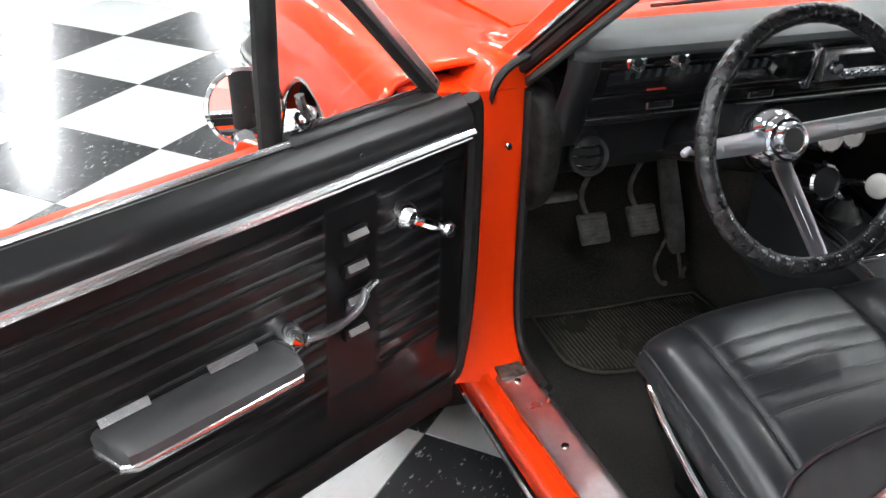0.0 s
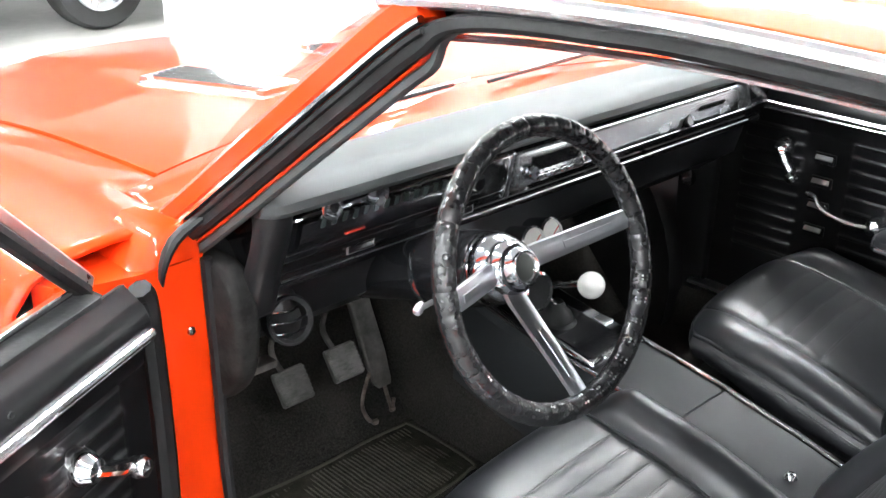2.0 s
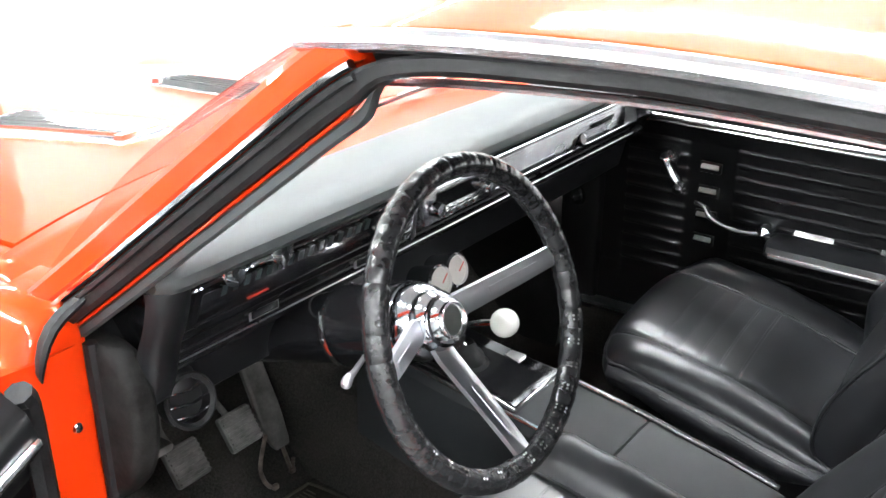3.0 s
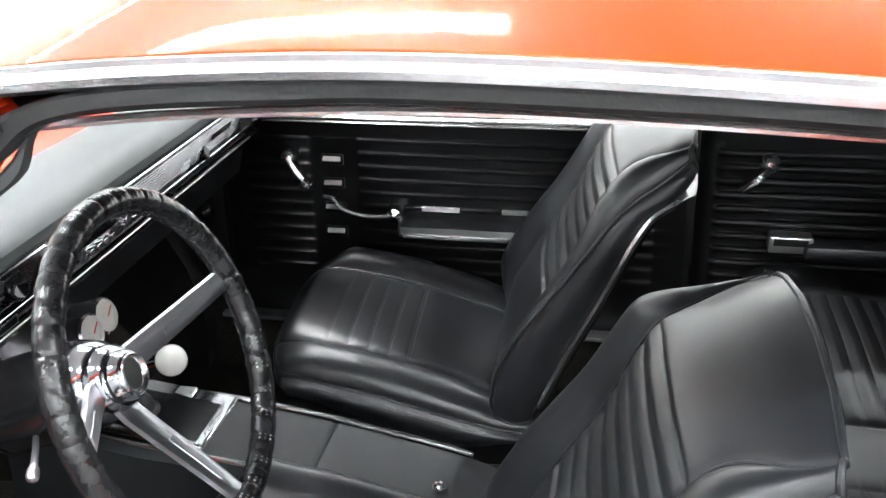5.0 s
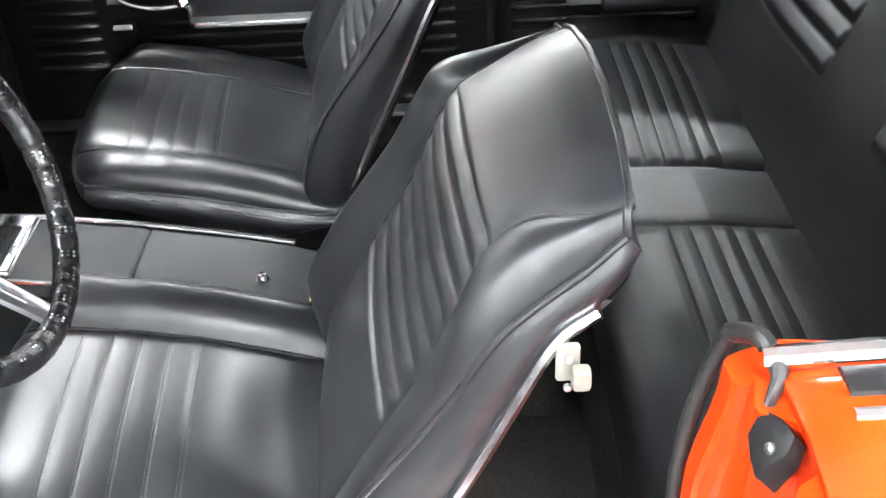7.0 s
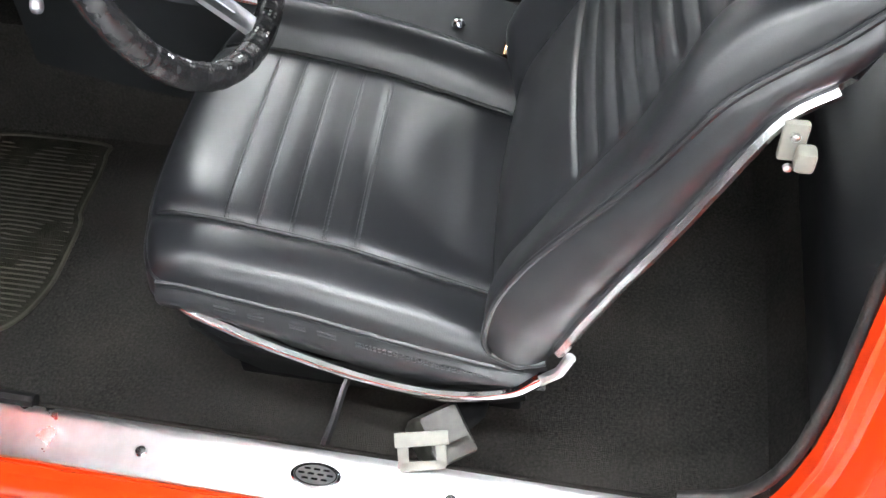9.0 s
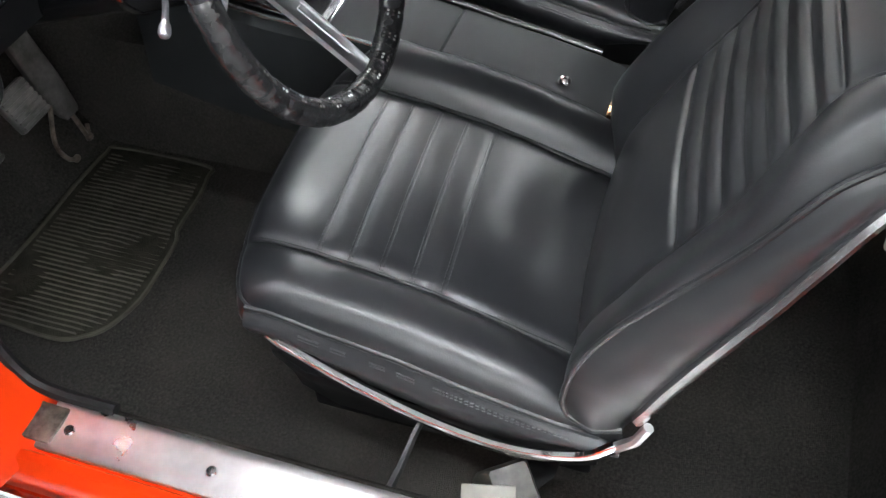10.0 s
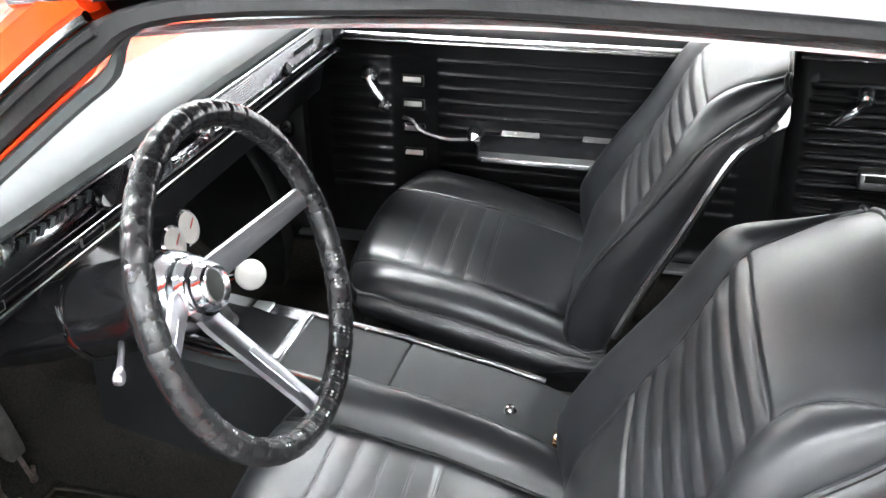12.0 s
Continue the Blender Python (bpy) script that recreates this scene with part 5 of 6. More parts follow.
def cushion(cx, oy):
    """Padded seat cushion: a panel with stitched pleats between two bolsters, boxing below a piped edge."""
    us = across(CUSHION_SEAM)
    base = [-0.30] + [-0.308 - 0.012 * k for k in range(36)]
    base = sorted(set([round(b, 4) for b in base] + [round(p + d, 4) for p in CUSHION_PLEATS for d in (-0.010, -0.006, -0.0038, -0.0022, -0.001, 0, 0.001, 0.0022, 0.0038, 0.006, 0.010)]), reverse=True)
    nose = [0.0, 0.04, 0.10, 0.18, 0.28, 0.40, 0.54, 0.70, 0.85]
    rows = []
    for r in range(len(nose) + len(base)):
        row = []
        for u in us:
            a = abs(u)
            front = -0.260 - 0.058 * a ** 4.0
            y = front + (-0.30 - front) * nose[r] if r < len(nose) else base[r - len(nose)]
            if r >= len(nose):
                y = min(y, front - 0.004 * (r - len(nose) + 1)) if y > front - 0.03 else y
            seam = lerp([(-0.74, 0.476), (-0.67, 0.489), (-0.58, 0.517), (-0.50, 0.540), (-0.43, 0.553), (-0.36, 0.563), (-0.28, 0.570)], y)
            edge = lerp([(-0.74, 0.466), (-0.66, 0.471), (-0.57, 0.490), (-0.475, 0.514), (-0.378, 0.531), (-0.32, 0.544), (-0.26, 0.550)], y)
            if a <= CUSHION_SEAM:
                k = a / CUSHION_SEAM
                z = seam + 0.007 * (1 - k ** 2.6) - 0.012 * smooth01((-0.53 - y) / 0.08) * (1 - k * k)
                d = min(abs(y - p) for p in CUSHION_PLEATS)
                z += smooth01((0.985 - k) / 0.05) * (0.0016 * min(1.0, d / 0.015) ** 0.7 - 0.0016) * smooth01((y + 0.56) / 0.03)
                z -= 0.0055 * smooth01((k - 0.90) / 0.10)
            else:
                t = (a - CUSHION_SEAM) / (1 - CUSHION_SEAM)
                rise = ((0.048 if cx < 0 else 0.032) if u > 0 else 0.016) * smooth01((-0.27 - y) / 0.09) * (1 - 0.35 * smooth01((-0.60 - y) / 0.12))
                z = seam + (edge - seam) * t ** 1.8 + rise * math.sin(math.pi * t ** 0.85) ** 0.85 - 0.0055 * (1 - smooth01(t / 0.10))
            # the front rolls over to its piping
            f = max(0.0, 1 - (front - y) / 0.062)
            z = z - (z - (0.545 - 0.004 * a)) * (1 - math.sqrt(max(0.0, 1 - f ** 2.2)))
            x = cx + (HW - 0.006) * (u if a <= CUSHION_SEAM else math.copysign(CUSHION_SEAM + (1 - CUSHION_SEAM) * math.sin(0.5 * math.pi * (a - CUSHION_SEAM) / (1 - CUSHION_SEAM)) ** 0.92, u))
            z += 0.0013 * noise.noise((x * 9, y * 9, 3.0)) + 0.0006 * noise.noise((x * 26, y * 26, 1.0))
            if a > CUSHION_SEAM:
                z += 0.0012 * noise.noise((x * 10, y * 30, 5.0 + cx))
            row.append((x, y + SKEW * (x - cx) + oy, z))
        rows.append(row)

    def skirt(rim, V):
        out = []
        for k in range(1, 8):
            t = k / 7
            ring = []
            for i in rim:
                x, y, z = V[i]
                yy = y - oy - SKEW * (x - cx)
                low = lerp([(-0.74, 0.452), (-0.70, 0.447), (-0.62, 0.431), (-0.54, 0.437), (-0.44, 0.466), (-0.37, 0.493), (-0.32, 0.503), (-0.25, 0.500)], yy)
                gx = (x - cx) / HW
                side = math.copysign(smooth01((abs(gx) - 0.55) / 0.40), gx)
                ahead = smooth01((yy + 0.34) / 0.08)
                push = 0.010 * math.sin(math.pi * min(1.0, 1.08 * t)) + 0.0022 * noise.noise((y * 34, t * 3, cx))
                ring.append((x + side * (push + 0.004 * t), y + ahead * (0.4 * push - 0.024 * t * t), z + (low - z) * t))
            out.append(ring)
        return out
    V, F, rim = grid_shell(rows, skirt, True)
    half = len(us) // 2
    k = us.index(CUSHION_SEAM)
    seams = {s: [r[half + s * (k - half)] for r in rows] for s in (-1, 1)}
    nc = len(us)
    loop = [rows[i][0] for i in range(len(rows) - 3, 0, -1)] + list(rows[0]) + [rows[i][nc - 1] for i in range(1, len(rows) - 2)]
    lines = []
    for p in CUSHION_PLEATS:
        for dy in (-0.0026, 0.0026):
            r = min(rows[len(nose):], key=lambda q: abs(q[half][1] - oy - p - dy))
            lines.append([q for q in r[half - k + half + 1:k]])
    return (V, F), seams, loop, lines


PLEAT_STEP, PLEATS_UP = 0.0335, 8
PANEL = [(-0.656, 0.478), (-0.672, 0.560), (-0.702, 0.622), (-0.740, 0.690), (-0.783, 0.764), (-0.815, 0.836), (-0.844, 0.893), (-0.874, 0.930), (-0.912, 0.962), (-0.952, 0.978)]
SEAMLINE = [(-0.662, 0.478), (-0.680, 0.560), (-0.712, 0.622), (-0.751, 0.690), (-0.796, 0.764), (-0.829, 0.836), (-0.858, 0.893), (-0.886, 0.926), (-0.920, 0.956), (-0.951, 0.974)]
EDGE = [(-0.670, 0.495), (-0.663, 0.524), (-0.674, 0.584), (-0.708, 0.653), (-0.752, 0.714), (-0.793, 0.770), (-0.845, 0.848), (-0.883, 0.893), (-0.918, 0.927), (-0.950, 0.958)]
BEHIND = [(-0.728, 0.492), (-0.742, 0.530), (-0.760, 0.575), (-0.796, 0.651), (-0.838, 0.736), (-0.873, 0.812), (-0.902, 0.862), (-0.932, 0.892), (-0.952, 0.922), (-0.962, 0.944)]


def crown(z, u, g):
    """How far the top of a backrest bows to the rear, most in the middle and on the inner side."""
    return smooth01((z - 0.88) / 0.095) * (0.022 + 0.006 * g if u > 0 else 0.022 - 0.018 * g ** 2)


def backrest(cx, oy):
    N = 230
    P, S, E, R = (along(t, N) for t in (PANEL, SEAMLINE, EDGE, BEHIND))
    us = across(0.66)
    half = len(us) // 2
    ks = us.index(0.66)
    length = sum((b - a).length for a, b in zip(P, P[1:]))
    top_arc = sum((b - a).length for a, b in zip(P, P[1:]) if b.z < 0.898)
    pleats = [top_arc - PLEAT_STEP * k for k in range(PLEATS_UP)]
    rings, seams, edge, rear = [], {-1: [], 1: []}, {-1: [], 1: []}, {-1: [], 1: []}
    for i in range(N + 1):
        s = i / N
        d = (S[min(i + 1, N)] - S[max(i - 1, 0)]).normalized()
        n = Vector((0, d.z, -d.y))
        z0 = S[i].z
        seam_u = 0.66 + 0.27 * smooth01((z0 - 0.885) / 0.088) ** 2.2
        width = HW * (1 - 0.03 * smooth01((0.56 - z0) / 0.10) - 0.045 * smooth01((z0 - 0.80) / 0.17) - 0.015 * smooth01((z0 - 0.945) / 0.030) ** 2)
        crest = {-1: lerp([(0.47, 0.0), (0.57, 0.013), (0.78, 0.015), (0.86, 0.021), (0.92, 0.018), (0.96, 0.008), (0.975, 0.004)], z0),
                 1: lerp([(0.47, 0.004), (0.56, 0.028), (0.68, 0.024), (0.83, 0.021), (0.90, 0.020), (0.96, 0.012)], z0)}
        arc = length * s
        dist = min(abs(arc - p) for p in pleats)
        ring = []
        for u in us:
            a = abs(u)
            if a <= 0.66:
                k = a / 0.66
                g = k * seam_u
                c = P[i].lerp(S[i], k ** 2.2)
                on = smooth01((pleats[0] + 0.010 - arc) / 0.008) * smooth01((arc - pleats[-1] + 0.010) / 0.008)
                h = smooth01((0.99 - k) / 0.10) * on * 0.0052 * (min(1.0, dist / 0.01675) ** 0.55 - 1)
                h -= 0.0040 * smooth01((k - 0.93) / 0.07)
                c = c + n * h
            else:
                t = (a - 0.66) / 0.34
                g = seam_u + (1 - seam_u) * math.sin(0.5 * math.pi * t) ** 0.9
                c = S[i].lerp(E[i], t ** 1.5) + n * (crest[1 if u > 0 else -1] * math.sin(math.pi * t ** 0.9) ** 0.9 - 0.0040 * (1 - smooth01(t / 0.08)))
                c = c + n * (0.0012 * noise.noise((g * 4, c.z * 18, 4.0 + cx)))
            x = cx + math.copysign(width * g, u)
            c = c + n * (0.0010 * noise.noise((x * 9, c.z * 9, 7.0)) + 0.0005 * noise.noise((x * 24, c.z * 24, 2.0)))
            corner = smooth01((z0 - 0.86) / 0.115) * (0.050 * g ** 1.9 if u > 0 else 0.012 * g ** 4)
            x -= smooth01((z0 - 0.86) / 0.115) ** 1.5 * (0.030 * g ** 3 if u > 0 else 0.0)
            ring.append((x, c.y + oy + SKEW * (x - cx) * 0.9 - crown(z0, u, g), c.z - corner))
        q = R[i]
        L, T = ring[0], ring[-1]
        shut = smooth01((N - i) / 10)

        def side(A, sgn):
            out = []
            for k in range(1, 9):
                t = k / 8
                b = (0.010 * math.sin(math.pi * t) ** 0.8 + 0.0018 * noise.noise((z0 * 26, t * 3, cx + sgn))) * shut
                x = A[0] + sgn * b
                fall = smooth01((z0 - 0.86) / 0.115) * (0.050 if sgn > 0 else 0.012)
                out.append((x, A[1] + (q.y - crown(z0, sgn, 1.0) + oy + SKEW * (A[0] - cx) * 0.9 - A[1]) * t, A[2] + (q.z - fall - A[2]) * t))
            return out
        right, left = side(T, 1), side(L, -1)
        back = [tuple(Vector(right[-1]).lerp(Vector(left[-1]), k / 10)) for k in range(1, 10)]
        rings.append(ring + right + back + left[::-1])
        for sg, A, line in ((-1, ring[0], left), (1, ring[-1], right)):
            if seam_u < 0.925:
                seams[sg].append(ring[half + sg * (ks - half)])
            edge[sg].append(A)
            rear[sg].append(line[-1])
    return rings, seams, edge, rear, len(us)


def bucket_seat(cx, oy, near):
    """near: +1 or -1, the side on which the hinge is seen."""
    geo, cs, loop, lines = cushion(cx, oy)
    br, bs, be, rear, nu = backrest(cx, oy)
    base = tagged(part("bucket_seat", geo, VINYL, None, sharp=70), "black vinyl bucket seat with cross pleats and bright trim", "seat", "bucket seats")
    back = part("backrest", loft(br), VINYL, base, "black pleated vinyl backrest", sharp=70)
    part("piping", tube([(p[0], p[1] - 0.001, p[2] + 0.001) for p in br[-1][0:nu:2]], 0.0036, 8), VINYL, back)
    part("piping", tube([(p[0], p[1], p[2] + 0.001) for p in loop[::2]], 0.0036, 8), VINYL, base)
    for sx in (-1, 1):
        part("piping", tube([(p[0], p[1], p[2] + 0.0022) for p in cs[sx][5::2]], 0.0024, 8), VINYL, base)
        part("piping", tube([(p[0], p[1] + 0.0014, p[2] + 0.0012) for p in bs[sx][14::4]], 0.0026, 8), VINYL, back)
        foot = [rear[sx][0], tuple(Vector(rear[sx][0]).lerp(Vector(be[sx][0]), 0.5) + Vector((0.006 * sx, 0, -0.006)))]
        part("piping", tube([(p[0] + 0.002 * sx, p[1], p[2]) for p in foot + be[sx][0::5]], 0.0036, 8), VINYL, back)
        # paired stitches on the outer side of the edge piping
        st = (loop[:len(loop) // 3] if sx < 0 else loop[-(len(loop) // 3):])
        st = spline(st[2:-2:6], 12)
        V, F = [], []
        for p, q in zip(st, st[1:]):
            if (q - p).length < 0.002:
                continue
            for hh in (0.009, 0.014):
                m = p.lerp(q, 0.5) + Vector((0.0085 * sx, 0, -hh))
                V, F = join((V, F), box((m.x, m.y, m.z), (0.0022, (q - p).length * 0.55, 0.0013)))
        tagged(part("stitching", (V, F), THREAD, base, "grey double stitching", flat=True), kind="stuff")
        e = cx + sx * HW
        sk = SKEW * (e - cx)
        if sx * cx > 0:
            part("seat_trim", tube(spline([(e - sx * 0.085, -0.276 + oy + sk, 0.497), (e - sx * 0.040, -0.290 + oy + sk, 0.499), (e - sx * 0.010, -0.318 + oy + sk, 0.500), (e + sx * 0.003, -0.366 + oy + sk, 0.494), (e + sx * 0.007, -0.44 + oy + sk, 0.464), (e + sx * 0.009, -0.54 + oy + sk, 0.434), (e + sx * 0.009, -0.62 + oy + sk, 0.427), (e + sx * 0.008, -0.69 + oy + sk, 0.446), (e + sx * 0.006, -0.725 + oy + sk, 0.480)], 6), 0.0060, 8, squash=1.4), CHROME, base, "bright seat base trim")
        part("backrest_trim", tube([(p[0] + 0.002 * sx, p[1] - 0.002, p[2]) for p in rear[sx][16:206:5]], 0.0070, 8, squash=1.5), SATIN, back, "bright backrest edge trim")
    for lst in lines:
        V, F = [], []
        for p, q in list(zip(lst, lst[1:])):
            p, q = Vector(p), Vector(q)
            m = max(1, int((q - p).length / 0.005))
            for j in range(m):
                c = p.lerp(q, (j + 0.5) / m)
                V, F = join((V, F), box((c.x, c.y, c.z + 0.0002), ((q - p).length / m * 0.6, 0.0010, 0.0009)))
        tagged(part("pleat_stitching", (V, F), THREAD, base, flat=True), kind="stuff")
    part("seat_shell", loft([[(cx + x * k, y + oy + SKEW * x, z) for x, y in ((-0.16, -0.285), (0.16, -0.285), (0.21, -0.305), (0.232, -0.36), (0.238, -0.5), (0.236, -0.66), (0.22, -0.70), (-0.22, -0.70), (-0.236, -0.66), (-0.238, -0.5), (-0.232, -0.36), (-0.21, -0.305))] for k, z in ((0.74, 0.30), (0.82, 0.35), (0.92, 0.395), (0.98, 0.42), (0.99, 0.436))]), PLASTIC, base, "black seat base")
    shell = []
    for i in range(18, 216, 12):
        l, r = Vector(rear[-1][i]), Vector(rear[1][i])
        ring = []
        for k in range(13):
            f = k / 12
            p = l.lerp(r, 0.005 + 0.99 * f)
            ring.append((p.x, p.y - 0.034 * math.sin(math.pi * f) ** 0.35 - 0.001, p.z - 0.010))
        ring += [(p[0], p[1] + 0.012, p[2] + 0.004) for p in (ring[-1], ring[0])]
        shell.append(ring)
    part("seat_back_shell", loft(shell), GLOSSBLACK, back, "smooth black backrest shell", sharp=60)
    for k in (1, -1):
        part("seat_rail", box((cx + k * 0.13, -0.52 + oy, 0.29), (0.03, 0.38, 0.09), 0.006), PLASTIC, base)
    if cx < 0:
        sk = near * HW * SKEW
        part("seat_hinge", tube([(cx + near * 0.251, -0.722 + oy + sk, 0.474), (cx + near * 0.255, -0.742 + oy + sk, 0.500), (cx + near * 0.253, -0.752 + oy + sk, 0.525)], 0.006, 8), STEEL, base, "bright seat hinge")
    return base


THREAD = material("grey_thread", (0.05, 0.052, 0.055), 0.5)

driver_seat = bucket_seat(-0.388, 0.0, -1)
passenger_seat = bucket_seat(0.385, 0.085, -1)
part("seat_adjuster", tube([(-0.59, -0.52, 0.395), (-0.62, -0.510, 0.374), (-0.650, -0.503, 0.350), (-0.675, -0.494, 0.326)], [0.004, 0.0045, 0.005, 0.006], 6), DULL, driver_seat, "thin steel seat lever")
bk = part("belt_hanger", box((-0.640, -0.925, 0.838), (0.008, 0.020, 0.038), 0.003), BELT, driver_seat, "cream plastic belt hanger")
part("belt_hook", box((-0.651, -0.935, 0.830), (0.016, 0.016, 0.020), 0.004), BELT, bk)
for zz in (0.815, 0.846):
    part("bolt", lathe([(0.004, 0), (0.0035, 0.003), (0.0005, 0.004)], (-0.645, -0.925, zz), (-1, 0, 0), 8), STEEL, bk)


# rear bench
def rear_cushion():
    PLY = [-1.138, -1.168, -1.198, -1.228, -1.258]
    ys = [-1.025, -1.03, -1.04, -1.055] + sorted(set([-1.07 - 0.01 * k for k in range(30)] + [p + d for p in PLY for d in (-0.013, -0.008, -0.004, -0.0015, 0, 0.0015, 0.004, 0.008, 0.013)]), reverse=True)
    xs = sorted(set([round(-0.66 + 0.03 * k, 3) for k in range(45)] + [round(s * a + d, 3) for s in (-1, 1) for a in (0.06, 0.10, 0.50, 0.54) for d in (-0.008, -0.004, 0, 0.004, 0.008)]))
    def ring(x):
        out = [(x, -1.06, 0.34), (x, -1.03, 0.42)]
        for y in ys:
            z = lerp([(-1.40, 0.535), (-1.33, 0.552), (-1.20, 0.568), (-1.09, 0.570), (-1.05, 0.560), (-1.03, 0.540), (-1.025, 0.52)], y)
            ax = abs(x - 0.02)
            z += 0.010 * math.exp(-((ax - 0.35) / 0.16) ** 2) - 0.006 * smooth01((0.10 - ax) / 0.02)
            if 0.08 < ax < 0.52 and y < -1.118:
                d = min(abs(y - p) for p in PLY)
                z += 0.0042 * (min(1, d / 0.015) ** 0.6 - 1) * smooth01((ax - 0.08) / 0.012) * smooth01((0.52 - ax) / 0.012) * smooth01((-1.120 - y) / 0.01)
            for a in (0.08, 0.52):
                z -= 0.004 * math.exp(-((ax - a) / 0.005) ** 2) * smooth01((-1.05 - y) / 0.02)
            out.append((x, y, z + 0.002 * noise.noise((x * 8, y * 8, 0))))
        out.append((x, -1.38, 0.34))
        return out
    return loft([ring(x) for x in xs])


bench = tagged(part("rear_seat", rear_cushion(), VINYL_REAR_SHADED, None, sharp=70), "black vinyl rear bench with cross pleats", "seat")


def rear_back():
    PL = [0.700, 0.740, 0.780, 0.820, 0.860]
    xs = sorted(set([round(-0.66 + 0.04 * k, 3) for k in range(34)] + [round(s * a + d, 3) for s in (-1, 1) for a in (0.10, 0.105, 0.11, 0.55, 0.555, 0.56) for d in (-0.002, 0, 0.002)]))
    def ring(x):
        out = []
        for k in range(136):
            z = 0.47 + 0.0035 * k
            y = -1.325 - 0.40 * (z - 0.55)
            ax = abs(x)
            bulge = 0.012 * math.exp(-((ax - 0.33) / 0.18) ** 2)
            if 0.10 < ax < 0.56 and z > 0.69:
                d = min(abs(z - p) for p in PL)
                bulge += (0.011 * min(1, d / 0.02) ** 0.55 - 0.003) * smooth01((z - 0.69) / 0.012) * smooth01((ax - 0.10) / 0.010) * smooth01((0.56 - ax) / 0.010)
            out.append((x, y + bulge - 0.06 * max(0, (z - 0.90) / 0.045) ** 2, z))
        return out + [(x, -1.60, 0.93), (x, -1.50, 0.46)]
    return loft([ring(x) for x in xs])


rback = part("rear_backrest", rear_back(), VINYL_REAR_SHADED, bench, "black pleated rear backrest", sharp=70)
part("seat_emblem", box((0.285, -1.415, 0.832), (0.058, 0.010, 0.014), 0.002), DULL, rback, "small bright seat emblem")

# ---- loose things in the car ----
mat = new("floor_mat")
tagged(mat, "worn black ribbed floor mat on the carpet", "floor mat")
near_edge = [(-0.545, 0.085), (-0.530, 0.038), (-0.50, 0.010), (-0.44, -0.006), (-0.36, -0.002), (-0.312, 0.004), (-0.286, 0.014), (-0.215, 0.018), (-0.160, 0.028), (-0.136, 0.045)]
mp_out = [(-0.535, 0.238), (-0.40, 0.228), (-0.25, 0.232), (-0.158, 0.228), (-0.136, 0.210)] + near_edge[::-1]
loop = spline([(x, y, 0) for x, y in mp_out] + [(mp_out[0][0], mp_out[0][1], 0)], 4)[:-1]
mz = lambda x, y: carpet_z(max(-0.6, min(-0.2, x)), y) + 0.004
part("mat_sheet", loft([[(p.x, p.y, mz(p.x, p.y)) for p in loop], [(p.x, p.y, mz(p.x, p.y) + 0.006) for p in loop]]), MAT, mat, "worn black rubber mat")
part("mat_edge", tube([(p.x, p.y, mz(p.x, p.y) + 0.006) for p in loop], 0.0036, 6, closed=True), MATRIB, mat)
for k in range(41):
    x = -0.528 + 0.0093 * k
    y0, y1 = lerp(near_edge, x) + 0.012, 0.216
    row = []
    for j in range(15):
        y = y0 + (y1 - y0) * j / 14
        # the ribs are worn down in patches where the heels rest
        wear = smooth01((noise.noise((x * 12, y * 13, 1.7)) + 0.4 * noise.noise((x * 70, y * 40, 5.0)) - 0.10) / 0.2)
        row.append((x, y, mz(x, y) + 0.0068 - 0.0028 * wear))
    part("mat_rib", tube(row, 0.0019, 4), MATRIB, mat)

belt = new("seat_belt")
tagged(belt, "black seat belt with bright buckle beside the sill", "seat belt")
BOOT = material("scuffed_black_plastic", (0.022, 0.021, 0.017), 0.38, vary=1.0, vary_scale=45, rough_vary=0.1)
m = Matrix.Translation((-0.650, -0.632, 0.355)) @ Matrix.Rotation(radians(38), 4, "Z") @ Matrix.Rotation(radians(-24), 4, "Y")
sq = lambda k, z: [(x * k, y * k, z) for x, y in ((-0.030, -0.026), (-0.026, -0.030), (0.026, -0.030), (0.030, -0.026), (0.030, 0.026), (0.026, 0.030), (-0.026, 0.030), (-0.030, 0.026))]
part("buckle_cover", moved(loft([sq(1.0, -0.030), sq(1.02, -0.010), sq(0.96, 0.014), sq(0.86, 0.030), sq(0.74, 0.036)]), m), BOOT, belt, "scuffed dark belt boot", sharp=30)
part("cover_lip", moved(box((-0.024, 0.0, 0.030), (0.024, 0.050, 0.012), 0.004), m), BOOT, belt)
part("webbing", tube([(-0.63, -0.645, 0.345), (-0.60, -0.66, 0.335), (-0.56, -0.66, 0.315)], 0.016, 8, squash=0.2), RUBBER, belt, "black belt webbing")
tm = Matrix.Translation((-0.697, -0.622, 0.389)) @ Matrix.Rotation(radians(14), 4, "Z") @ Matrix.Rotation(radians(-26), 4, "Y")
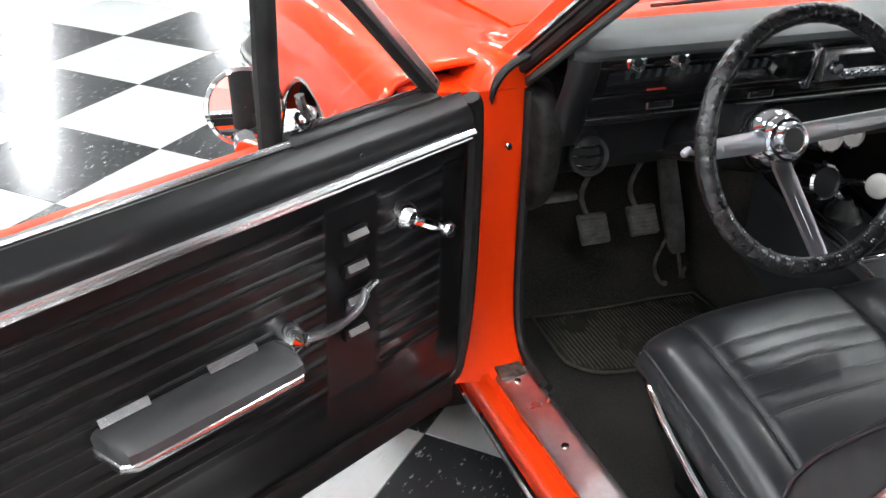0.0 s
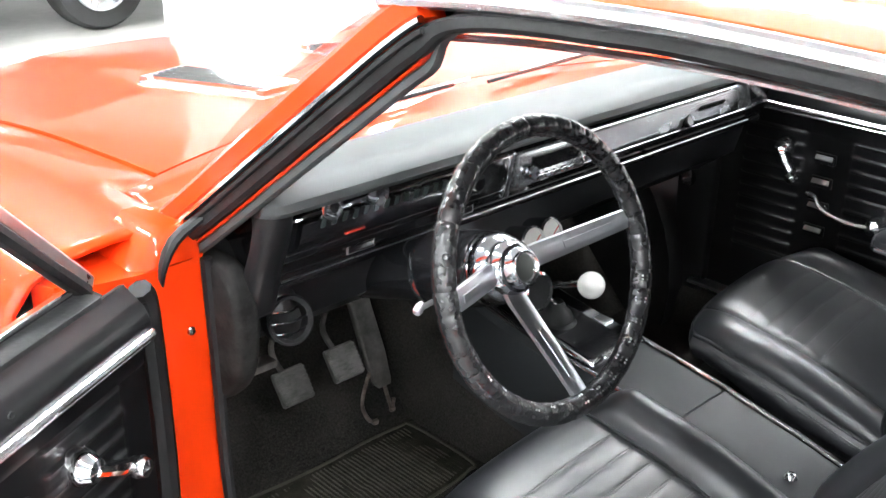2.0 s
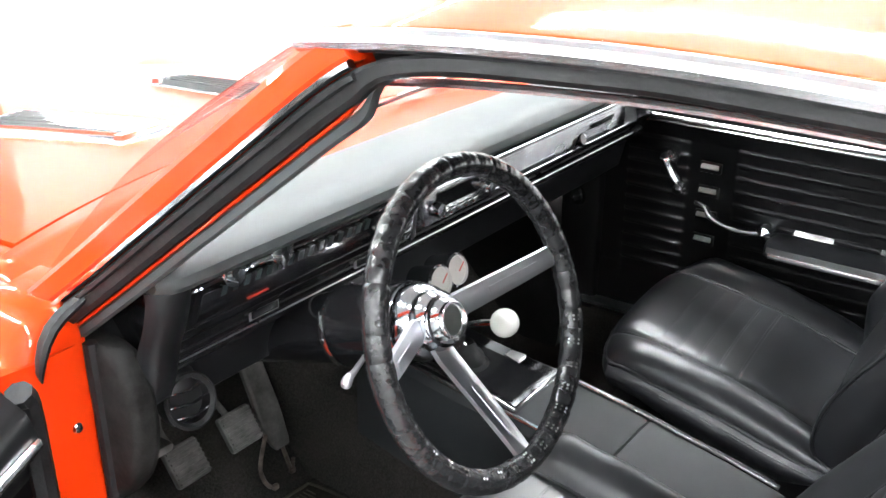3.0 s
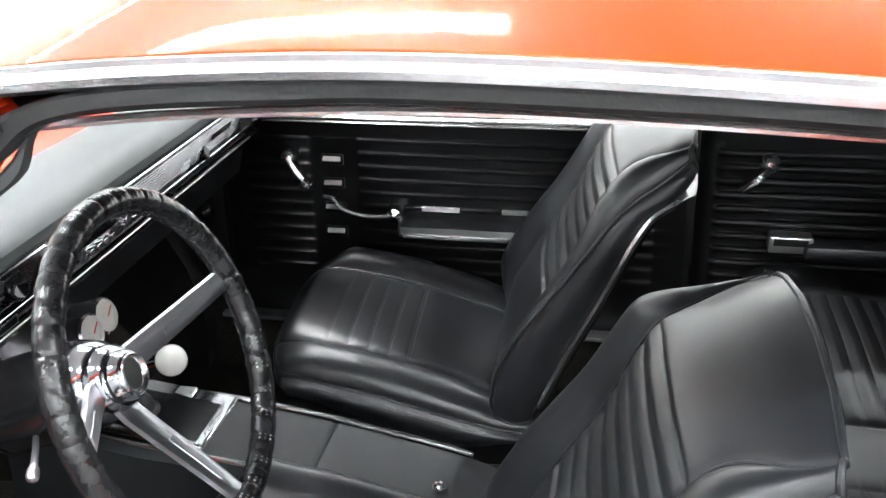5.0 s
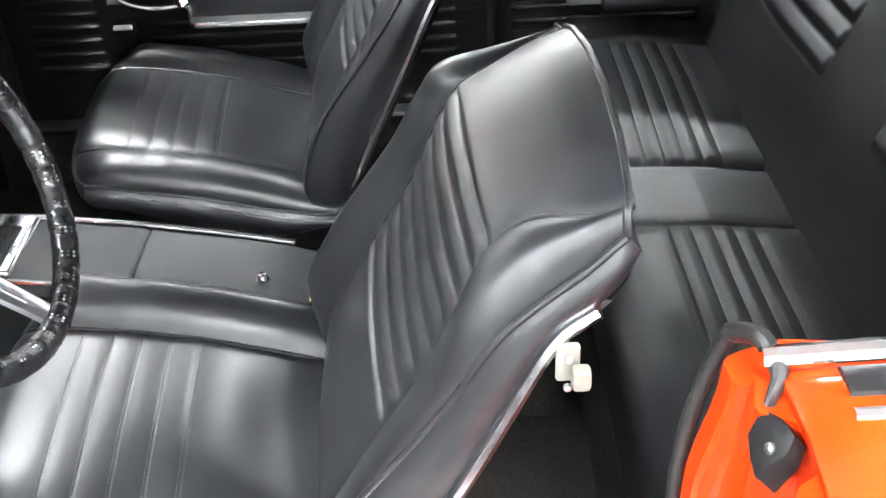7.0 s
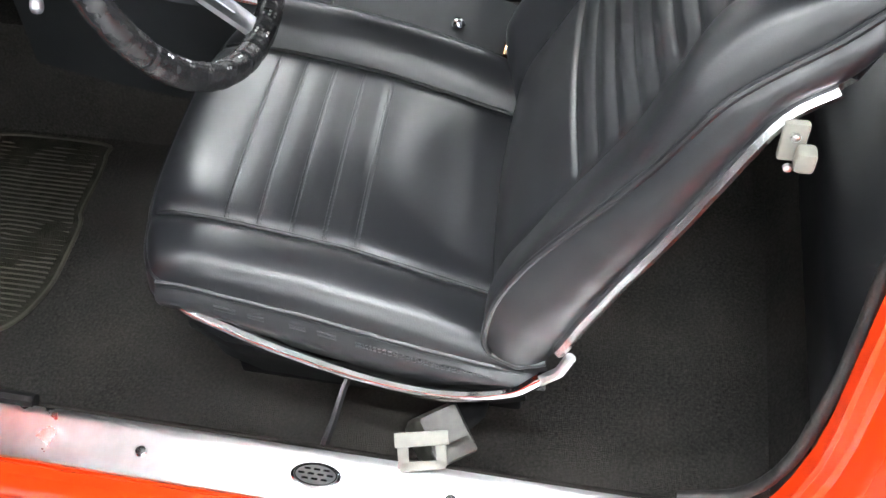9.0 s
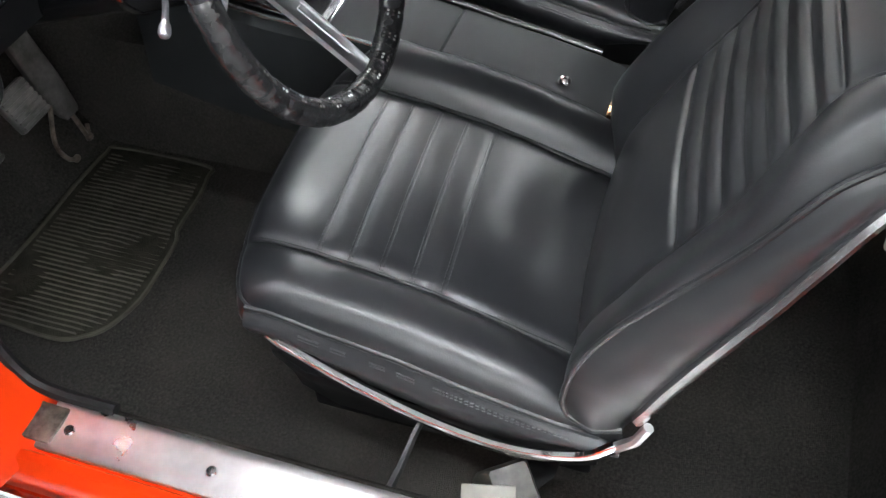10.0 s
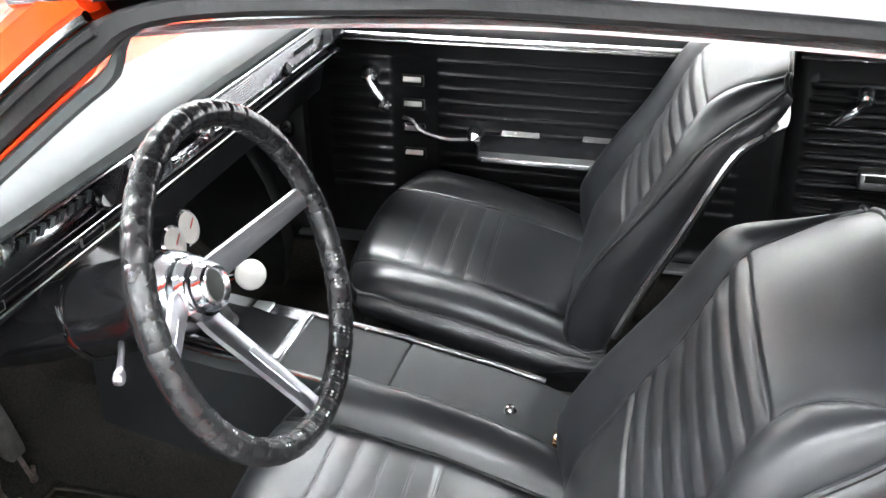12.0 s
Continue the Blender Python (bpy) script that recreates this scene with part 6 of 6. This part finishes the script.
part("tongue", moved(join(box((0.0, -0.021, 0), (0.030, 0.012, 0.004), 0.001), box((0.0, 0.021, 0), (0.030, 0.012, 0.004), 0.001), box((-0.013, 0, 0), (0.010, 0.050, 0.004), 0.001), box((0.016, 0, 0), (0.016, 0.060, 0.005), 0.001)), tm), BELT, belt, "pale metal slotted belt tongue")

# ---- parked car beyond the hood ----
other = tagged(new("parked_car"), "silver car parked on the concrete floor", "car")
def oc(x, y, z):
    return (2.0 + x, 6.25 + y, z)
part("body", mapped(loft([[(x, y, z) for y, z in ((-0.86, 0.32), (-0.90, 0.5), (-0.88, 0.80), (-0.70, 0.95), (0.70, 0.95), (0.88, 0.80), (0.90, 0.5), (0.86, 0.32))] for x in (-2.1, -2.0, -1.0, 0, 1.2, 2.2)]), oc), SILVER, other, "silver car body", bevel=0.04)
part("cabin", mapped(loft([[(x * k, y * k2, z) for x, y in ((-1.0, -0.75), (1.1, -0.75), (1.1, 0.75), (-1.0, 0.75))] for k, k2, z in ((1, 1, 0.94), (0.78, 0.85, 1.42))]), oc), GLOSSBLACK, other, "dark cabin", bevel=0.06)
for dx in (-1.30, 1.35):
    wheel(other, oc(dx + 1.12, -0.88, 0.335), (0, 1, 0))

# ---- checkered floor tiles ----
HD, OX, OY = 0.361, -1.1425, 2.0365
side = HD * math.sqrt(2) - 0.002
tile_geo = box((0, 0, 0), (side, side, 0.006), 0.0012, 1)
tile_mesh = {}
for nm, mt in (("white", TILE_WHITE), ("black", TILE_BLACK)):
    me = mesh_of(*tile_geo, smooth=False)
    me.materials.append(mt)
    tile_mesh[nm] = me
count = 0
for i in range(-9, 15):
    for j in range(-20, 8):
        x, y = OX + HD * i, OY + HD * j
        if (i + j) % 2 == 0 or not (-4.3 < x < 3.9 and -4.6 < y < 4.1):
            continue
        t = new("tile", tile_mesh["white" if i % 2 == 0 else "black"])
        t.parent = floor
        t.location, t.rotation_euler = (x, y, 0.002), (0, 0, radians(45))
        count += 1


# parts of the car stay within two levels below it
def level(ob):
    return 0 if ob.parent is None else 1 + level(ob.parent)


for ob in sorted(bpy.data.objects, key=lambda o: o.name):
    while level(ob) > 2:
        ob.parent = ob.parent.parent
